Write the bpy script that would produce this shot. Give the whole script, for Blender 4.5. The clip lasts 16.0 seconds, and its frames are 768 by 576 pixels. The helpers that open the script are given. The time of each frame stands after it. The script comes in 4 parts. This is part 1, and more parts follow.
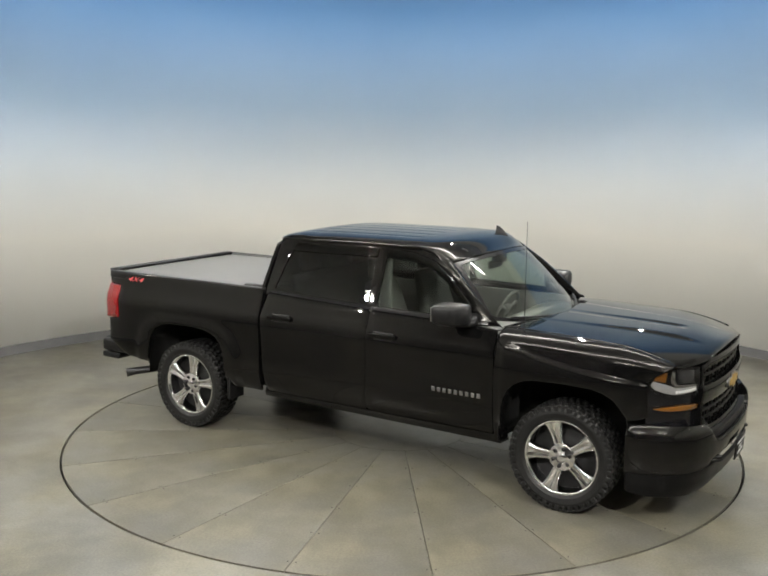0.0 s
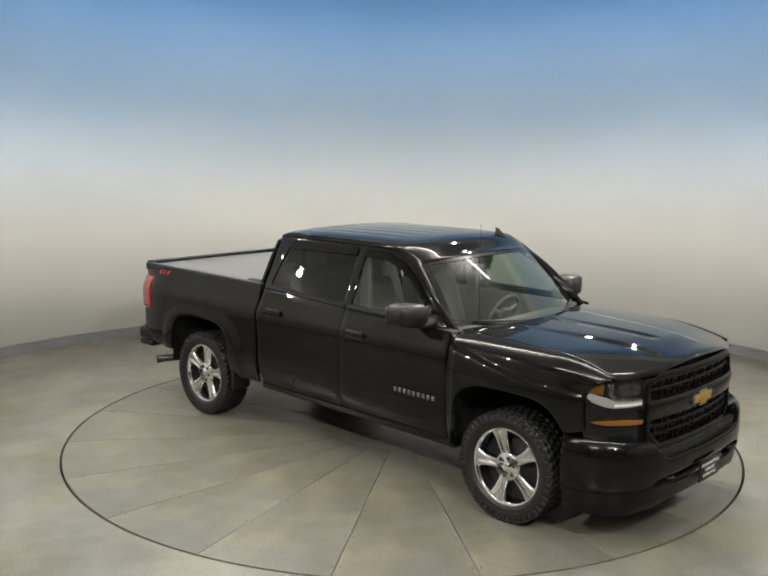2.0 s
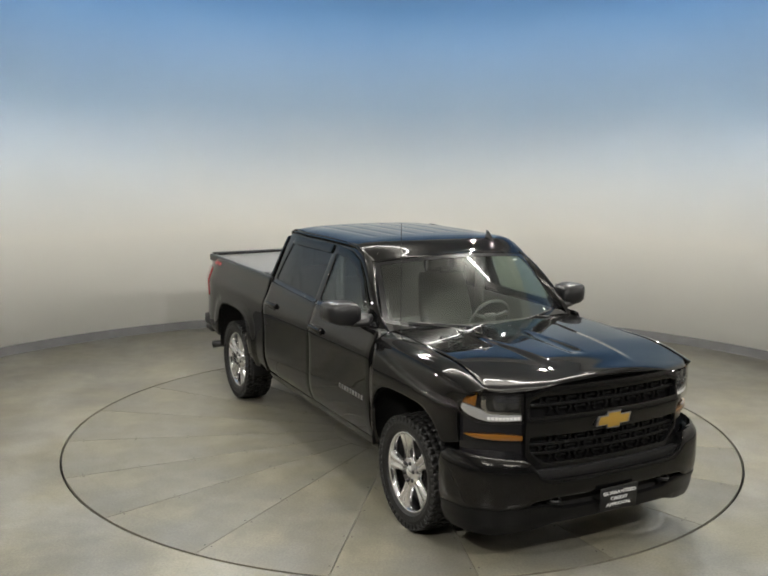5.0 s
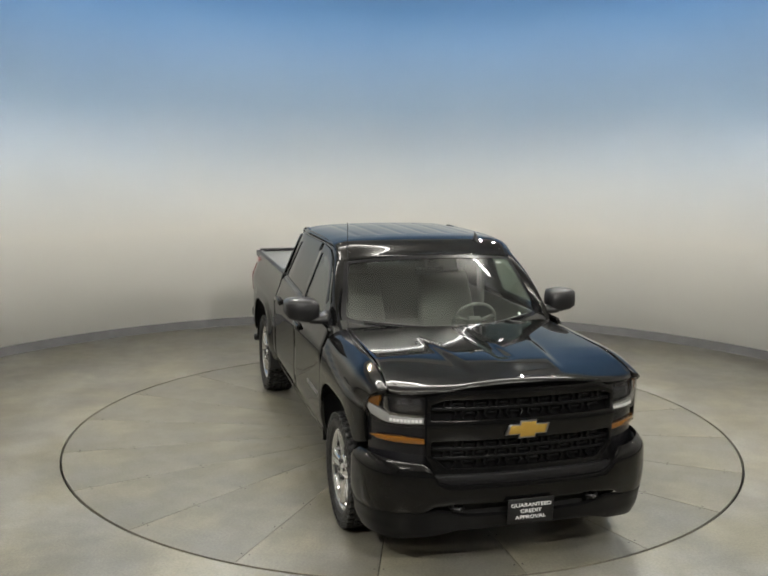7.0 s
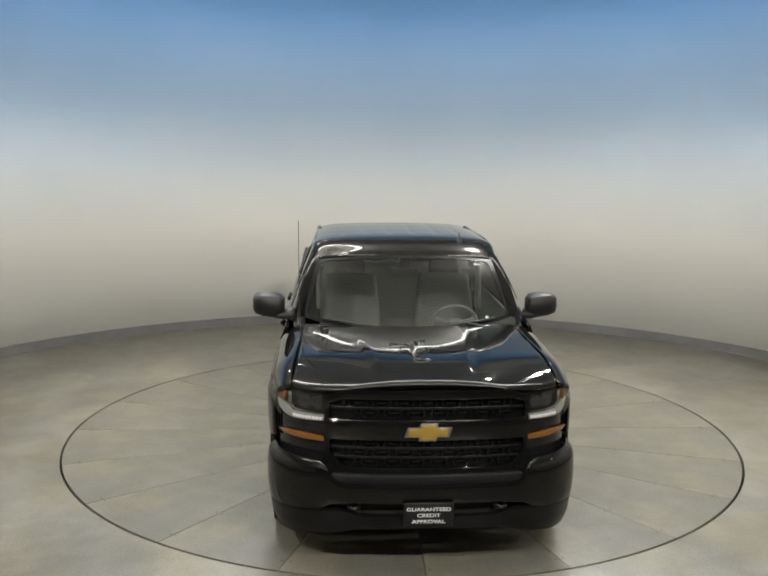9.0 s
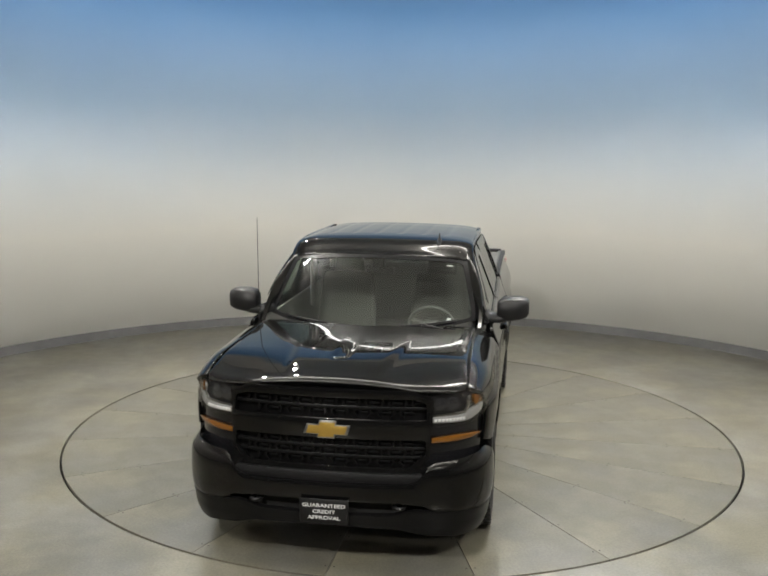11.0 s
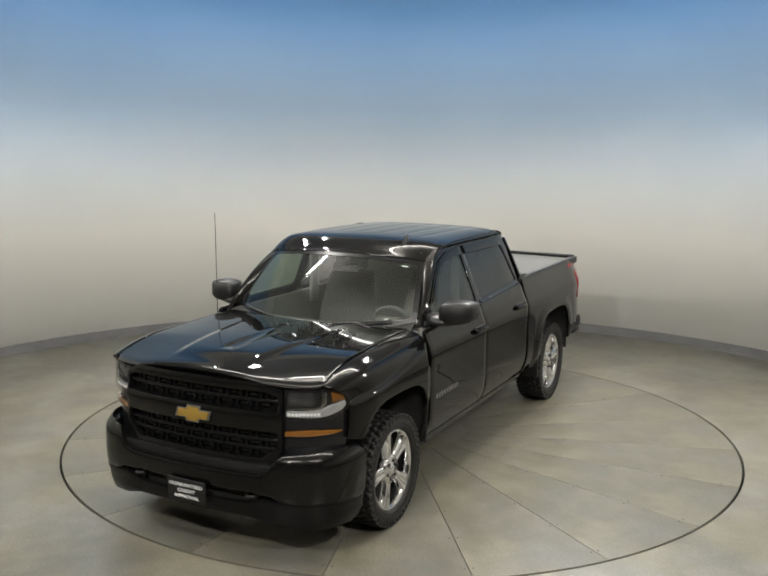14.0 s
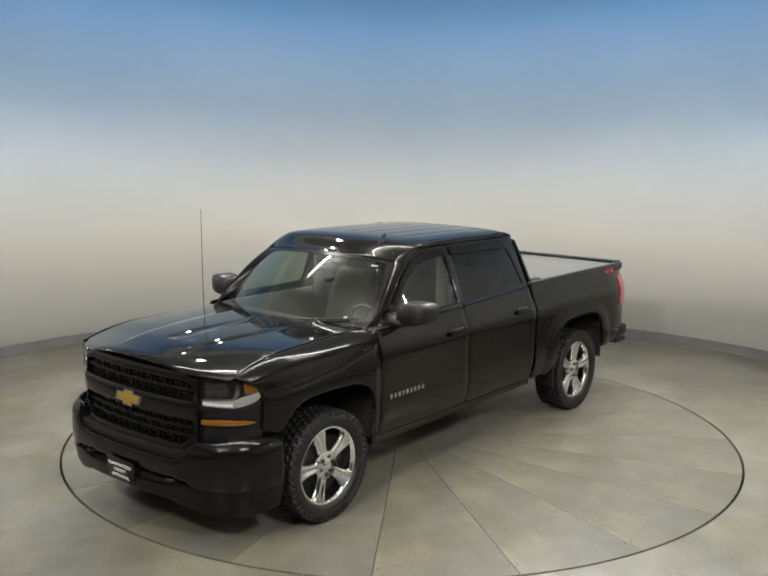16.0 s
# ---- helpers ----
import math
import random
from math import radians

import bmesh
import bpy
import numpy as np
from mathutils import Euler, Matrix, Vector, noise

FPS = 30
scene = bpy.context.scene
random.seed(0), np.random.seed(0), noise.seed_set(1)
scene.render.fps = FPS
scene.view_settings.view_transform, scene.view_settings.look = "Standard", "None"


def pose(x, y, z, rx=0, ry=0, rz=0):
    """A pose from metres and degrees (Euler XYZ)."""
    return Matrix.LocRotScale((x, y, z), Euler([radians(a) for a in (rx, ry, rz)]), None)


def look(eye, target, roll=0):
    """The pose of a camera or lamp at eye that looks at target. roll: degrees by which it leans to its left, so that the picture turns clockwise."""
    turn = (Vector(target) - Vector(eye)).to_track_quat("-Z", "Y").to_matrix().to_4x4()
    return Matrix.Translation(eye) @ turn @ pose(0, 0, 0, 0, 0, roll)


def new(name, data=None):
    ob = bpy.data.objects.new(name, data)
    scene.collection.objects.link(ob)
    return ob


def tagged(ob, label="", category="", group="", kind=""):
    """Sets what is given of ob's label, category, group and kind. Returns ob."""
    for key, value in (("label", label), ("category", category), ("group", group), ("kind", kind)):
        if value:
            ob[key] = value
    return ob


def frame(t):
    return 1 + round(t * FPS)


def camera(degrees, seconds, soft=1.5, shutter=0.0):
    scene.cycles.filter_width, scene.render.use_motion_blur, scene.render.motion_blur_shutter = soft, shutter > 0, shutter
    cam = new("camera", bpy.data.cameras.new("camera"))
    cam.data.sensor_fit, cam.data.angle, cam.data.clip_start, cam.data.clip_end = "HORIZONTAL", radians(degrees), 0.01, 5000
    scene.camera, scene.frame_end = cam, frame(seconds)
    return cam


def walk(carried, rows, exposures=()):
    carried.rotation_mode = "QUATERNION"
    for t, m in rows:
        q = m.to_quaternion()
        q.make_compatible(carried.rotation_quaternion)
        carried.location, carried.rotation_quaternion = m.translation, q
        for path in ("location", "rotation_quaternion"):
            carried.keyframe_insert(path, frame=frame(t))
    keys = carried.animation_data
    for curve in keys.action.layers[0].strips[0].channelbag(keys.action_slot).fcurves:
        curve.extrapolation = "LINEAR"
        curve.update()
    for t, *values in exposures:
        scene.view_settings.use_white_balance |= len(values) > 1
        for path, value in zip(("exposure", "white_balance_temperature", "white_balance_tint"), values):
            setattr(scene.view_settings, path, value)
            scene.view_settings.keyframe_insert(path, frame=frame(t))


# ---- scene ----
cam = camera(45.459, 16.0, soft=1.9)
TURN_START, TURN_RATE = -30.834, -6.0865      # degrees, degrees a second
CAR_X, CAR_Y = 0.137, -0.051                  # the truck's middle on the turntable


def facing(eye, yaw, pitch, roll):
    y, p = radians(yaw), radians(pitch)
    return look(eye, (eye[0] + math.sin(y) * math.cos(p), eye[1] + math.cos(y) * math.cos(p), eye[2] - math.sin(p)), roll)


STAND = facing((0, -8.2513, 2.6674), -1.1263, 9.2114, 0.5137)
walk(cam, [(0, STAND), (16, STAND)], exposures=[(0, 0.29), (3.5, 0.25), (7, 0.17), (9, 0.15), (12.5, 0.13), (16, 0.19)])

# ---- light ----
world = bpy.data.worlds.new("world")
scene.world = world
world.use_nodes = True
world.node_tree.nodes["Background"].inputs[0].default_value = (0.9, 0.95, 1.0, 1)
world.node_tree.nodes["Background"].inputs[1].default_value = 0.02

CEILING = 5.5
# ceiling spots: place, the point they are turned to, watts
SPOTS = [((-5.60, 0.15, 3.45), (0.8, 0.5, 0.9), 230), ((-5.60, -3.1, 4.5), (0.8, 1.5, 0.6), 250), ((5.54, 0.15, 3.45), (-0.8, 0.5, 0.9), 230), ((5.54, -3.1, 4.5), (-0.8, 1.5, 0.6), 250),
         ((2.0, 3.2, CEILING), (0.2, -1.2, 0.0), 500), ((2.9, 2.6, CEILING), (0.4, -1.2, 0.0), 480), ((-2.0, 3.2, CEILING), (-0.2, -1.2, 0.0), 330), ((-2.9, 2.6, CEILING), (-0.4, -1.2, 0.0), 280),
         ((2.6, -8.0, CEILING), (-1.5, 4.5, 0.5), 1100), ((-2.6, -8.0, CEILING), (1.5, 4.5, 0.5), 1100)]
STRIPS = [(-2.2, 0.4), (0.0, 0.4), (2.2, 0.4), (-2.2, -3.4), (0.0, -3.4), (2.2, -3.4), (-2.0, -7.0), (2.0, -7.0)]


# ---- materials ----
def material(name, color, rough=0.5, metal=0.0, coat=0.0, grain=None, bump=0.0, bump_scale=80.0, rough_var=0.0, spec=0.5):
    """A principled surface; grain = (scale, amount) varies its colour at two scales."""
    m = bpy.data.materials.new(name)
    m.use_nodes = True
    nt = m.node_tree
    b = nt.nodes["Principled BSDF"]
    b.inputs["Base Color"].default_value = (*color, 1)
    b.inputs["Roughness"].default_value = rough
    b.inputs["Metallic"].default_value = metal
    b.inputs["Coat Weight"].default_value = coat
    b.inputs["Coat Roughness"].default_value = 0.03
    b.inputs["Specular IOR Level"].default_value = spec
    tc = nt.nodes.new("ShaderNodeTexCoord")
    if grain:
        total = None
        for k, (sc, amt) in enumerate(((grain[0], grain[1]), (grain[0] * 9, grain[1] * 0.6))):
            n = nt.nodes.new("ShaderNodeTexNoise")
            n.inputs["Scale"].default_value, n.inputs["Detail"].default_value = sc, 6
            nt.links.new(tc.outputs["Object"], n.inputs["Vector"])
            r = nt.nodes.new("ShaderNodeMapRange")
            r.inputs["From Min"].default_value, r.inputs["From Max"].default_value = 0.3, 0.7
            r.inputs["To Min"].default_value, r.inputs["To Max"].default_value = 1 - amt, 1 + amt
            nt.links.new(n.outputs["Fac"], r.inputs["Value"])
            if total is None:
                total = r.outputs[0]
            else:
                mul = nt.nodes.new("ShaderNodeMath")
                mul.operation = "MULTIPLY"
                nt.links.new(total, mul.inputs[0])
                nt.links.new(r.outputs[0], mul.inputs[1])
                total = mul.outputs[0]
        v = nt.nodes.new("ShaderNodeVectorMath")
        v.operation = "SCALE"
        v.inputs[0].default_value = color
        nt.links.new(total, v.inputs["Scale"])
        nt.links.new(v.outputs[0], b.inputs["Base Color"])
        if rough_var:
            r2 = nt.nodes.new("ShaderNodeMath")
            r2.operation = "MULTIPLY_ADD"
            nt.links.new(total, r2.inputs[0])
            r2.inputs[1].default_value, r2.inputs[2].default_value = rough_var, rough - rough_var
            nt.links.new(r2.outputs[0], b.inputs["Roughness"])
    if bump:
        n = nt.nodes.new("ShaderNodeTexNoise")
        n.inputs["Scale"].default_value, n.inputs["Detail"].default_value = bump_scale, 5
        nt.links.new(tc.outputs["Object"], n.inputs["Vector"])
        bn = nt.nodes.new("ShaderNodeBump")
        bn.inputs["Strength"].default_value, bn.inputs["Distance"].default_value = bump, 0.004
        nt.links.new(n.outputs["Fac"], bn.inputs["Height"])
        nt.links.new(bn.outputs[0], b.inputs["Normal"])
    return m


def glowing(name, color, strength):
    m = bpy.data.materials.new(name)
    m.use_nodes = True
    b = m.node_tree.nodes["Principled BSDF"]
    b.inputs["Base Color"].default_value = (*color, 1)
    b.inputs["Emission Color"].default_value = (*color, 1)
    b.inputs["Emission Strength"].default_value = strength
    return m


def glass(name, tint, rough=0.0, base=0.06):
    """A thin tinted pane: clear film with a mirror gloss on it."""
    m = bpy.data.materials.new(name)
    m.use_nodes = True
    nt = m.node_tree
    nt.nodes.remove(nt.nodes["Principled BSDF"])
    t, g = nt.nodes.new("ShaderNodeBsdfTransparent"), nt.nodes.new("ShaderNodeBsdfGlossy")
    t.inputs[0].default_value = (*tint, 1)
    g.inputs["Roughness"].default_value = rough
    lw, pw, ma, mix = nt.nodes.new("ShaderNodeLayerWeight"), nt.nodes.new("ShaderNodeMath"), nt.nodes.new("ShaderNodeMath"), nt.nodes.new("ShaderNodeMixShader")
    pw.operation, ma.operation = "POWER", "MULTIPLY_ADD"
    pw.inputs[1].default_value, ma.inputs[1].default_value, ma.inputs[2].default_value = 4.5, 0.9, base
    nt.links.new(lw.outputs["Facing"], pw.inputs[0])
    nt.links.new(pw.outputs[0], ma.inputs[0])
    nt.links.new(ma.outputs[0], mix.inputs[0])
    nt.links.new(t.outputs[0], mix.inputs[1])
    nt.links.new(g.outputs[0], mix.inputs[2])
    nt.links.new(mix.outputs[0], nt.nodes["Material Output"].inputs[0])
    return m


def wall_overlay_tint():
    """Warm off-white paint. Its sky-blue band imitates an overlay graphic, fades in upwards and ends under the ceiling.
    """
    m = material("wall_overlay_tint", (0.7, 0.68, 0.63), 0.55, bump=0.05, bump_scale=60)
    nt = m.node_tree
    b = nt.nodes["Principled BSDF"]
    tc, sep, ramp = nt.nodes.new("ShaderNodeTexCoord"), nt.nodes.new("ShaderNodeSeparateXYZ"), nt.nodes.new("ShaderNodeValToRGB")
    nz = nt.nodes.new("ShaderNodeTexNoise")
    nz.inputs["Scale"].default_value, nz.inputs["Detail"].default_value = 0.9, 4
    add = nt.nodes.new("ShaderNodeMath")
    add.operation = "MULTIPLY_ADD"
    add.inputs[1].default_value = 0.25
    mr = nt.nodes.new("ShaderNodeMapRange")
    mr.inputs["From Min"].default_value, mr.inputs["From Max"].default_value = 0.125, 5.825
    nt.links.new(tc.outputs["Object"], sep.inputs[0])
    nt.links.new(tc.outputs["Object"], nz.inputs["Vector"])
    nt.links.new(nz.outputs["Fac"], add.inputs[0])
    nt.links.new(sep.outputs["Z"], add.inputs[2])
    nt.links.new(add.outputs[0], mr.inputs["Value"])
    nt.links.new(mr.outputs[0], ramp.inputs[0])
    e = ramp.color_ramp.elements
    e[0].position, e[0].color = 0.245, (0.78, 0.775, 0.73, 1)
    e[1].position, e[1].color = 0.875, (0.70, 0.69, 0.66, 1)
    # blue stops stand in for an overlay tint; the wall itself is off-white
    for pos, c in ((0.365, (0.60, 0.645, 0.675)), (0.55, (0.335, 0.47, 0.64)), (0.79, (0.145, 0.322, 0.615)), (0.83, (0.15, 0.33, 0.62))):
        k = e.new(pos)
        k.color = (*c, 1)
    # the band runs out along the straight side walls, past the camera's view
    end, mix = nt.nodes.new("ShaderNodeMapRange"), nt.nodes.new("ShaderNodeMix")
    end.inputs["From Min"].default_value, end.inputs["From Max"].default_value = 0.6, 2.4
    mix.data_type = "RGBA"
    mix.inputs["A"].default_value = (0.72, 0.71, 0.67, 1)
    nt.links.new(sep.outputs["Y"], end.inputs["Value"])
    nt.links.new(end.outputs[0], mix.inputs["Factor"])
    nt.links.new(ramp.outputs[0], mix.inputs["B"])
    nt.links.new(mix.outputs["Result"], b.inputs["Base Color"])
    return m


PAINT = material("black_paint", (0.0030, 0.0030, 0.0031), 0.025, spec=0.32)
PAINT.node_tree.nodes["Principled BSDF"].inputs["Specular Tint"].default_value = (1.0, 0.975, 0.93, 1)
TRIM = material("black_plastic", (0.006, 0.006, 0.0065), 0.42, spec=0.3, bump=0.1, bump_scale=400)
GLOSS_TRIM = material("gloss_black_plastic", (0.006, 0.006, 0.007), 0.16)
GRILLE = material("grille_black", (0.003, 0.003, 0.0032), 0.34, spec=0.18)
LUG = material("dull_steel", (0.06, 0.06, 0.062), 0.35, metal=1.0)
RUBBER = material("tyre_rubber", (0.0065, 0.0065, 0.0065), 0.5, spec=0.35, grain=(30, 0.25), bump=0.25, bump_scale=200)
CHROME = material("polished_aluminium", (0.70, 0.70, 0.71), 0.06, metal=1.0, grain=(25, 0.05))
DARK = material("underbody_black", (0.01, 0.01, 0.01), 0.8, grain=(12, 0.3))
SEAT = material("grey_cloth", (0.078, 0.077, 0.072), 0.85, grain=(4, 0.06))
DASH = material("dark_grey_dash", (0.11, 0.11, 0.105), 0.6, grain=(40, 0.15))
HEADLINER = material("pale_headliner", (0.35, 0.34, 0.32), 0.9, grain=(60, 0.08))
RED = material("red_lens", (0.20, 0.002, 0.004), 0.12, coat=1.0)
AMBER = material("amber_lens", (0.13, 0.050, 0.005), 0.2, coat=1.0)
CLEAR = material("clear_reflector", (0.5, 0.5, 0.5), 0.18, metal=0.6)
GOLD = material("gold_emblem", (0.46, 0.30, 0.065), 0.33, metal=0.7, bump=0.2, bump_scale=300)
WHITE = material("white_print", (0.6, 0.6, 0.6), 0.6)
DECAL = material("red_decal", (0.42, 0.02, 0.03), 0.35)
SILVER = material("silver_badge", (0.32, 0.32, 0.33), 0.3, metal=1.0)
TONNEAU = material("grey_vinyl", (0.115, 0.113, 0.106), 0.3, grain=(30, 0.1), bump=0.12, bump_scale=250)
PANE = glass("window_glass", (0.70, 0.78, 0.71), base=0.10)
SIDE_PANE = glass("side_window_glass", (0.42, 0.48, 0.44), base=0.06)
TINT = glass("tinted_glass", (0.055, 0.06, 0.062), base=0.04)
LENS = glass("lamp_lens", (0.8, 0.8, 0.8))
WALL = wall_overlay_tint()
BACK = material("dark_wall_paint", (0.09, 0.09, 0.088), 0.7, grain=(1.5, 0.08))
CEIL = material("ceiling_paint", (0.74, 0.73, 0.70), 0.8, grain=(2, 0.05))
PLINTH = material("grey_vinyl_baseboard", (0.14, 0.14, 0.142), 0.5, grain=(6, 0.08))
TUBE = glowing("fluorescent_tube", (1.0, 0.97, 0.92), 14.0)
BULB = glowing("lamp_bulb", (1.0, 0.95, 0.88), 80.0)
FIXTURE = material("white_enamel", (0.7, 0.7, 0.7), 0.4)


def concrete(name, seed):
    """Sealed beige concrete: cloudy stains, fine speckle, polish that varies."""
    m = bpy.data.materials.new(name)
    m.use_nodes = True
    nt = m.node_tree
    b = nt.nodes["Principled BSDF"]
    tc = nt.nodes.new("ShaderNodeTexCoord")
    mp = nt.nodes.new("ShaderNodeMapping")
    mp.inputs["Location"].default_value = (seed, seed * 2.3, 0)
    nt.links.new(tc.outputs["Object"], mp.inputs[0])

    def cloud(scale, detail, lo, hi, a, z, distort=0.0):
        n, r = nt.nodes.new("ShaderNodeTexNoise"), nt.nodes.new("ShaderNodeMapRange")
        n.inputs["Scale"].default_value, n.inputs["Detail"].default_value, n.inputs["Distortion"].default_value = scale, detail, distort
        for i, val in zip(("From Min", "From Max", "To Min", "To Max"), (lo, hi, a, z)):
            r.inputs[i].default_value = val
        nt.links.new(mp.outputs[0], n.inputs["Vector"])
        nt.links.new(n.outputs["Fac"], r.inputs["Value"])
        return r.outputs[0]

    def times(p, q):
        k = nt.nodes.new("ShaderNodeMath")
        k.operation = "MULTIPLY"
        nt.links.new(p, k.inputs[0])
        nt.links.new(q, k.inputs[1])
        return k.outputs[0]
    big, mid, fine = cloud(0.9, 6, 0.38, 0.62, 0.78, 1.14, 0.4), cloud(3.5, 6, 0.38, 0.62, 0.87, 1.10, 0.3), cloud(60, 4, 0.35, 0.65, 0.86, 1.14)
    spots = cloud(20, 3, 0.3, 0.7, 0.975, 1.025)
    tone = times(times(big, mid), times(fine, spots))
    mix = nt.nodes.new("ShaderNodeMix")
    mix.data_type = "RGBA"
    mix.inputs["A"].default_value, mix.inputs["B"].default_value = (0.152, 0.147, 0.127, 1), (0.157, 0.146, 0.108, 1)
    nt.links.new(cloud(1.6, 4, 0.40, 0.60, 0, 1), mix.inputs["Factor"])
    sc = nt.nodes.new("ShaderNodeVectorMath")
    sc.operation = "SCALE"
    nt.links.new(mix.outputs["Result"], sc.inputs[0])
    nt.links.new(tone, sc.inputs["Scale"])
    nt.links.new(sc.outputs[0], b.inputs["Base Color"])
    nt.links.new(cloud(9, 5, 0.3, 0.7, 0.285, 0.33), b.inputs["Roughness"])
    b.inputs["Specular IOR Level"].default_value = 0.55
    return m


CONCRETE, CONCRETE_DISC = concrete("concrete_floor", 0.0), concrete("concrete_turntable", 7.0)
GAP = material("dark_joint", (0.03, 0.03, 0.028), 0.9)


# ---- building helpers ----
def empty(name, parent=None, m=None):
    ob = new(name)
    ob.empty_display_size = 0.2
    if m is not None:
        ob.matrix_basis = m
    if parent:
        ob.parent = parent
    return ob


def part(name, bm, mat, parent=None, label="", smooth=True):
    """Links a bmesh as one mesh object under a thing or a part."""
    me = bpy.data.meshes.new(name)
    for f in bm.faces:
        f.smooth = smooth
    bm.to_mesh(me)
    bm.free()
    me.materials.append(mat)
    ob = new(name, me)
    if parent:
        ob.parent = parent
    if label:
        ob["label"] = label
    return ob


def curve(table):
    """A smooth function through (u, values...) rows."""
    us = np.array([r[0] for r in table], float)
    vs = np.array([r[1:] for r in table], float)
    d = np.gradient(vs, us, axis=0)

    def f(u):
        u = min(max(u, us[0]), us[-1])
        i = min(max(int(np.searchsorted(us, u)) - 1, 0), len(us) - 2)
        h = us[i + 1] - us[i]
        s = (u - us[i]) / h
        p = (2 * s**3 - 3 * s**2 + 1) * vs[i] + (s**3 - 2 * s**2 + s) * h * d[i] + (3 * s**2 - 2 * s**3) * vs[i + 1] + (s**3 - s**2) * h * d[i + 1]
        return p if len(p) > 1 else float(p[0])
    return f


def dense(poly, step):
    out = []
    for i, a in enumerate(poly):
        b = poly[(i + 1) % len(poly)]
        n = max(1, int(math.hypot(b[0] - a[0], b[1] - a[1]) / step + 0.5))
        out += [(a[0] + (b[0] - a[0]) * k / n, a[1] + (b[1] - a[1]) * k / n) for k in range(n)]
    return out


def inside(p, poly):
    x, y = p
    c = False
    for (x0, y0), (x1, y1) in zip(poly, poly[1:] + poly[:1]):
        if (y0 > y) != (y1 > y) and x < (x1 - x0) * (y - y0) / (y1 - y0) + x0:
            c = not c
    return c


def rounded(poly, r, n=4):
    """The polygon with its corners rounded."""
    out = []
    for i, p in enumerate(poly):
        a, b = Vector(poly[i - 1]), Vector(poly[(i + 1) % len(poly)])
        p = Vector(p)
        da, db = (a - p), (b - p)
        k = min(r, da.length * 0.45, db.length * 0.45)
        q0, q1 = p + da.normalized() * k, p + db.normalized() * k
        for j in range(n + 1):
            s = j / n
            w = q0 * (1 - s) ** 2 + p * 2 * s * (1 - s) + q1 * s**2
            out.append((w.x, w.y))
    return out


def sheet(poly, fn, out, holes=(), step=0.06, depth=0.025, roll=0.0025, bevel=0.007):
    """A curved panel: the outline (u, v) and what lies within it, laid on the surface fn(u, v) -> xyz, with its rim turned in by depth.
    out: a direction that its outside faces."""
    from mathutils.geometry import delaunay_2d_cdt
    loops = [dense(list(poly), step)] + [dense(list(h), step) for h in holes]
    pts = [p for lp in loops for p in lp]
    edges, k = [], 0
    for lp in loops:
        edges += [(k + i, k + (i + 1) % len(lp)) for i in range(len(lp))]
        k += len(lp)
    rim = np.array(pts)
    # a row of points just inside the rim keeps the turned edge narrow
    for lp in loops:
        area = sum(a[0] * b[1] - b[0] * a[1] for a, b in zip(lp, lp[1:] + lp[:1]))
        for i, p in enumerate(lp):
            a, b = lp[i - 1], lp[(i + 1) % len(lp)]
            d = Vector((b[0] - a[0], b[1] - a[1]))
            if d.length < 1e-6 or not bevel:
                continue
            n = Vector((-d.y, d.x)).normalized() * bevel * (1 if area > 0 else -1) * (1 if lp is loops[0] else -1)
            q = (p[0] + n.x, p[1] + n.y)
            if inside(q, loops[0]) and not any(inside(q, h) for h in loops[1:]) and np.min(np.hypot(rim[:, 0] - q[0], rim[:, 1] - q[1])) > bevel * 0.8:
                pts.append(q)
    us, vs = [p[0] for p in loops[0]], [p[1] for p in loops[0]]
    nu, nv = int((max(us) - min(us)) / step) + 1, int((max(vs) - min(vs)) / step) + 1
    for i in range(nu + 1):
        for j in range(nv + 1):
            p = (min(us) + step * (i + 0.37), min(vs) + step * (j + 0.41))
            if inside(p, loops[0]) and not any(inside(p, h) for h in loops[1:]) and np.min(np.hypot(rim[:, 0] - p[0], rim[:, 1] - p[1])) > step * 0.55:
                pts.append(p)
    got = delaunay_2d_cdt([Vector(p) for p in pts], edges, [], 1, 1e-6)
    bm = bmesh.new()
    flat = [tuple(v) for v in got[0]]
    verts = [bm.verts.new(fn(*p)) for p in flat]
    for f in got[2]:
        c = (sum(flat[i][0] for i in f) / len(f), sum(flat[i][1] for i in f) / len(f))
        if inside(c, loops[0]) and not any(inside(c, h) for h in loops[1:]):
            try:
                bm.faces.new([verts[i] for i in f])
            except ValueError:
                pass
    bmesh.ops.delete(bm, geom=[v for v in bm.verts if not v.link_faces], context="VERTS")
    bm.normal_update()
    o = Vector(out)
    if sum(f.normal.dot(o) * f.calc_area() for f in bm.faces) < 0:
        bmesh.ops.reverse_faces(bm, faces=bm.faces)
        bm.normal_update()
    border = [e for e in bm.edges if len(e.link_faces) == 1]
    normal = {v: v.normal.copy() for e in border for v in e.verts}
    if depth:
        low = {v: bm.verts.new(v.co - n * depth) for v, n in normal.items()}
        for e in border:
            a, b = e.verts
            lp = e.link_loops[0]
            if lp.vert is a:
                a, b = b, a
            bm.faces.new((a, b, low[b], low[a]))
            e.smooth = False
        for v, n in normal.items():
            v.co -= n * roll
    return bm


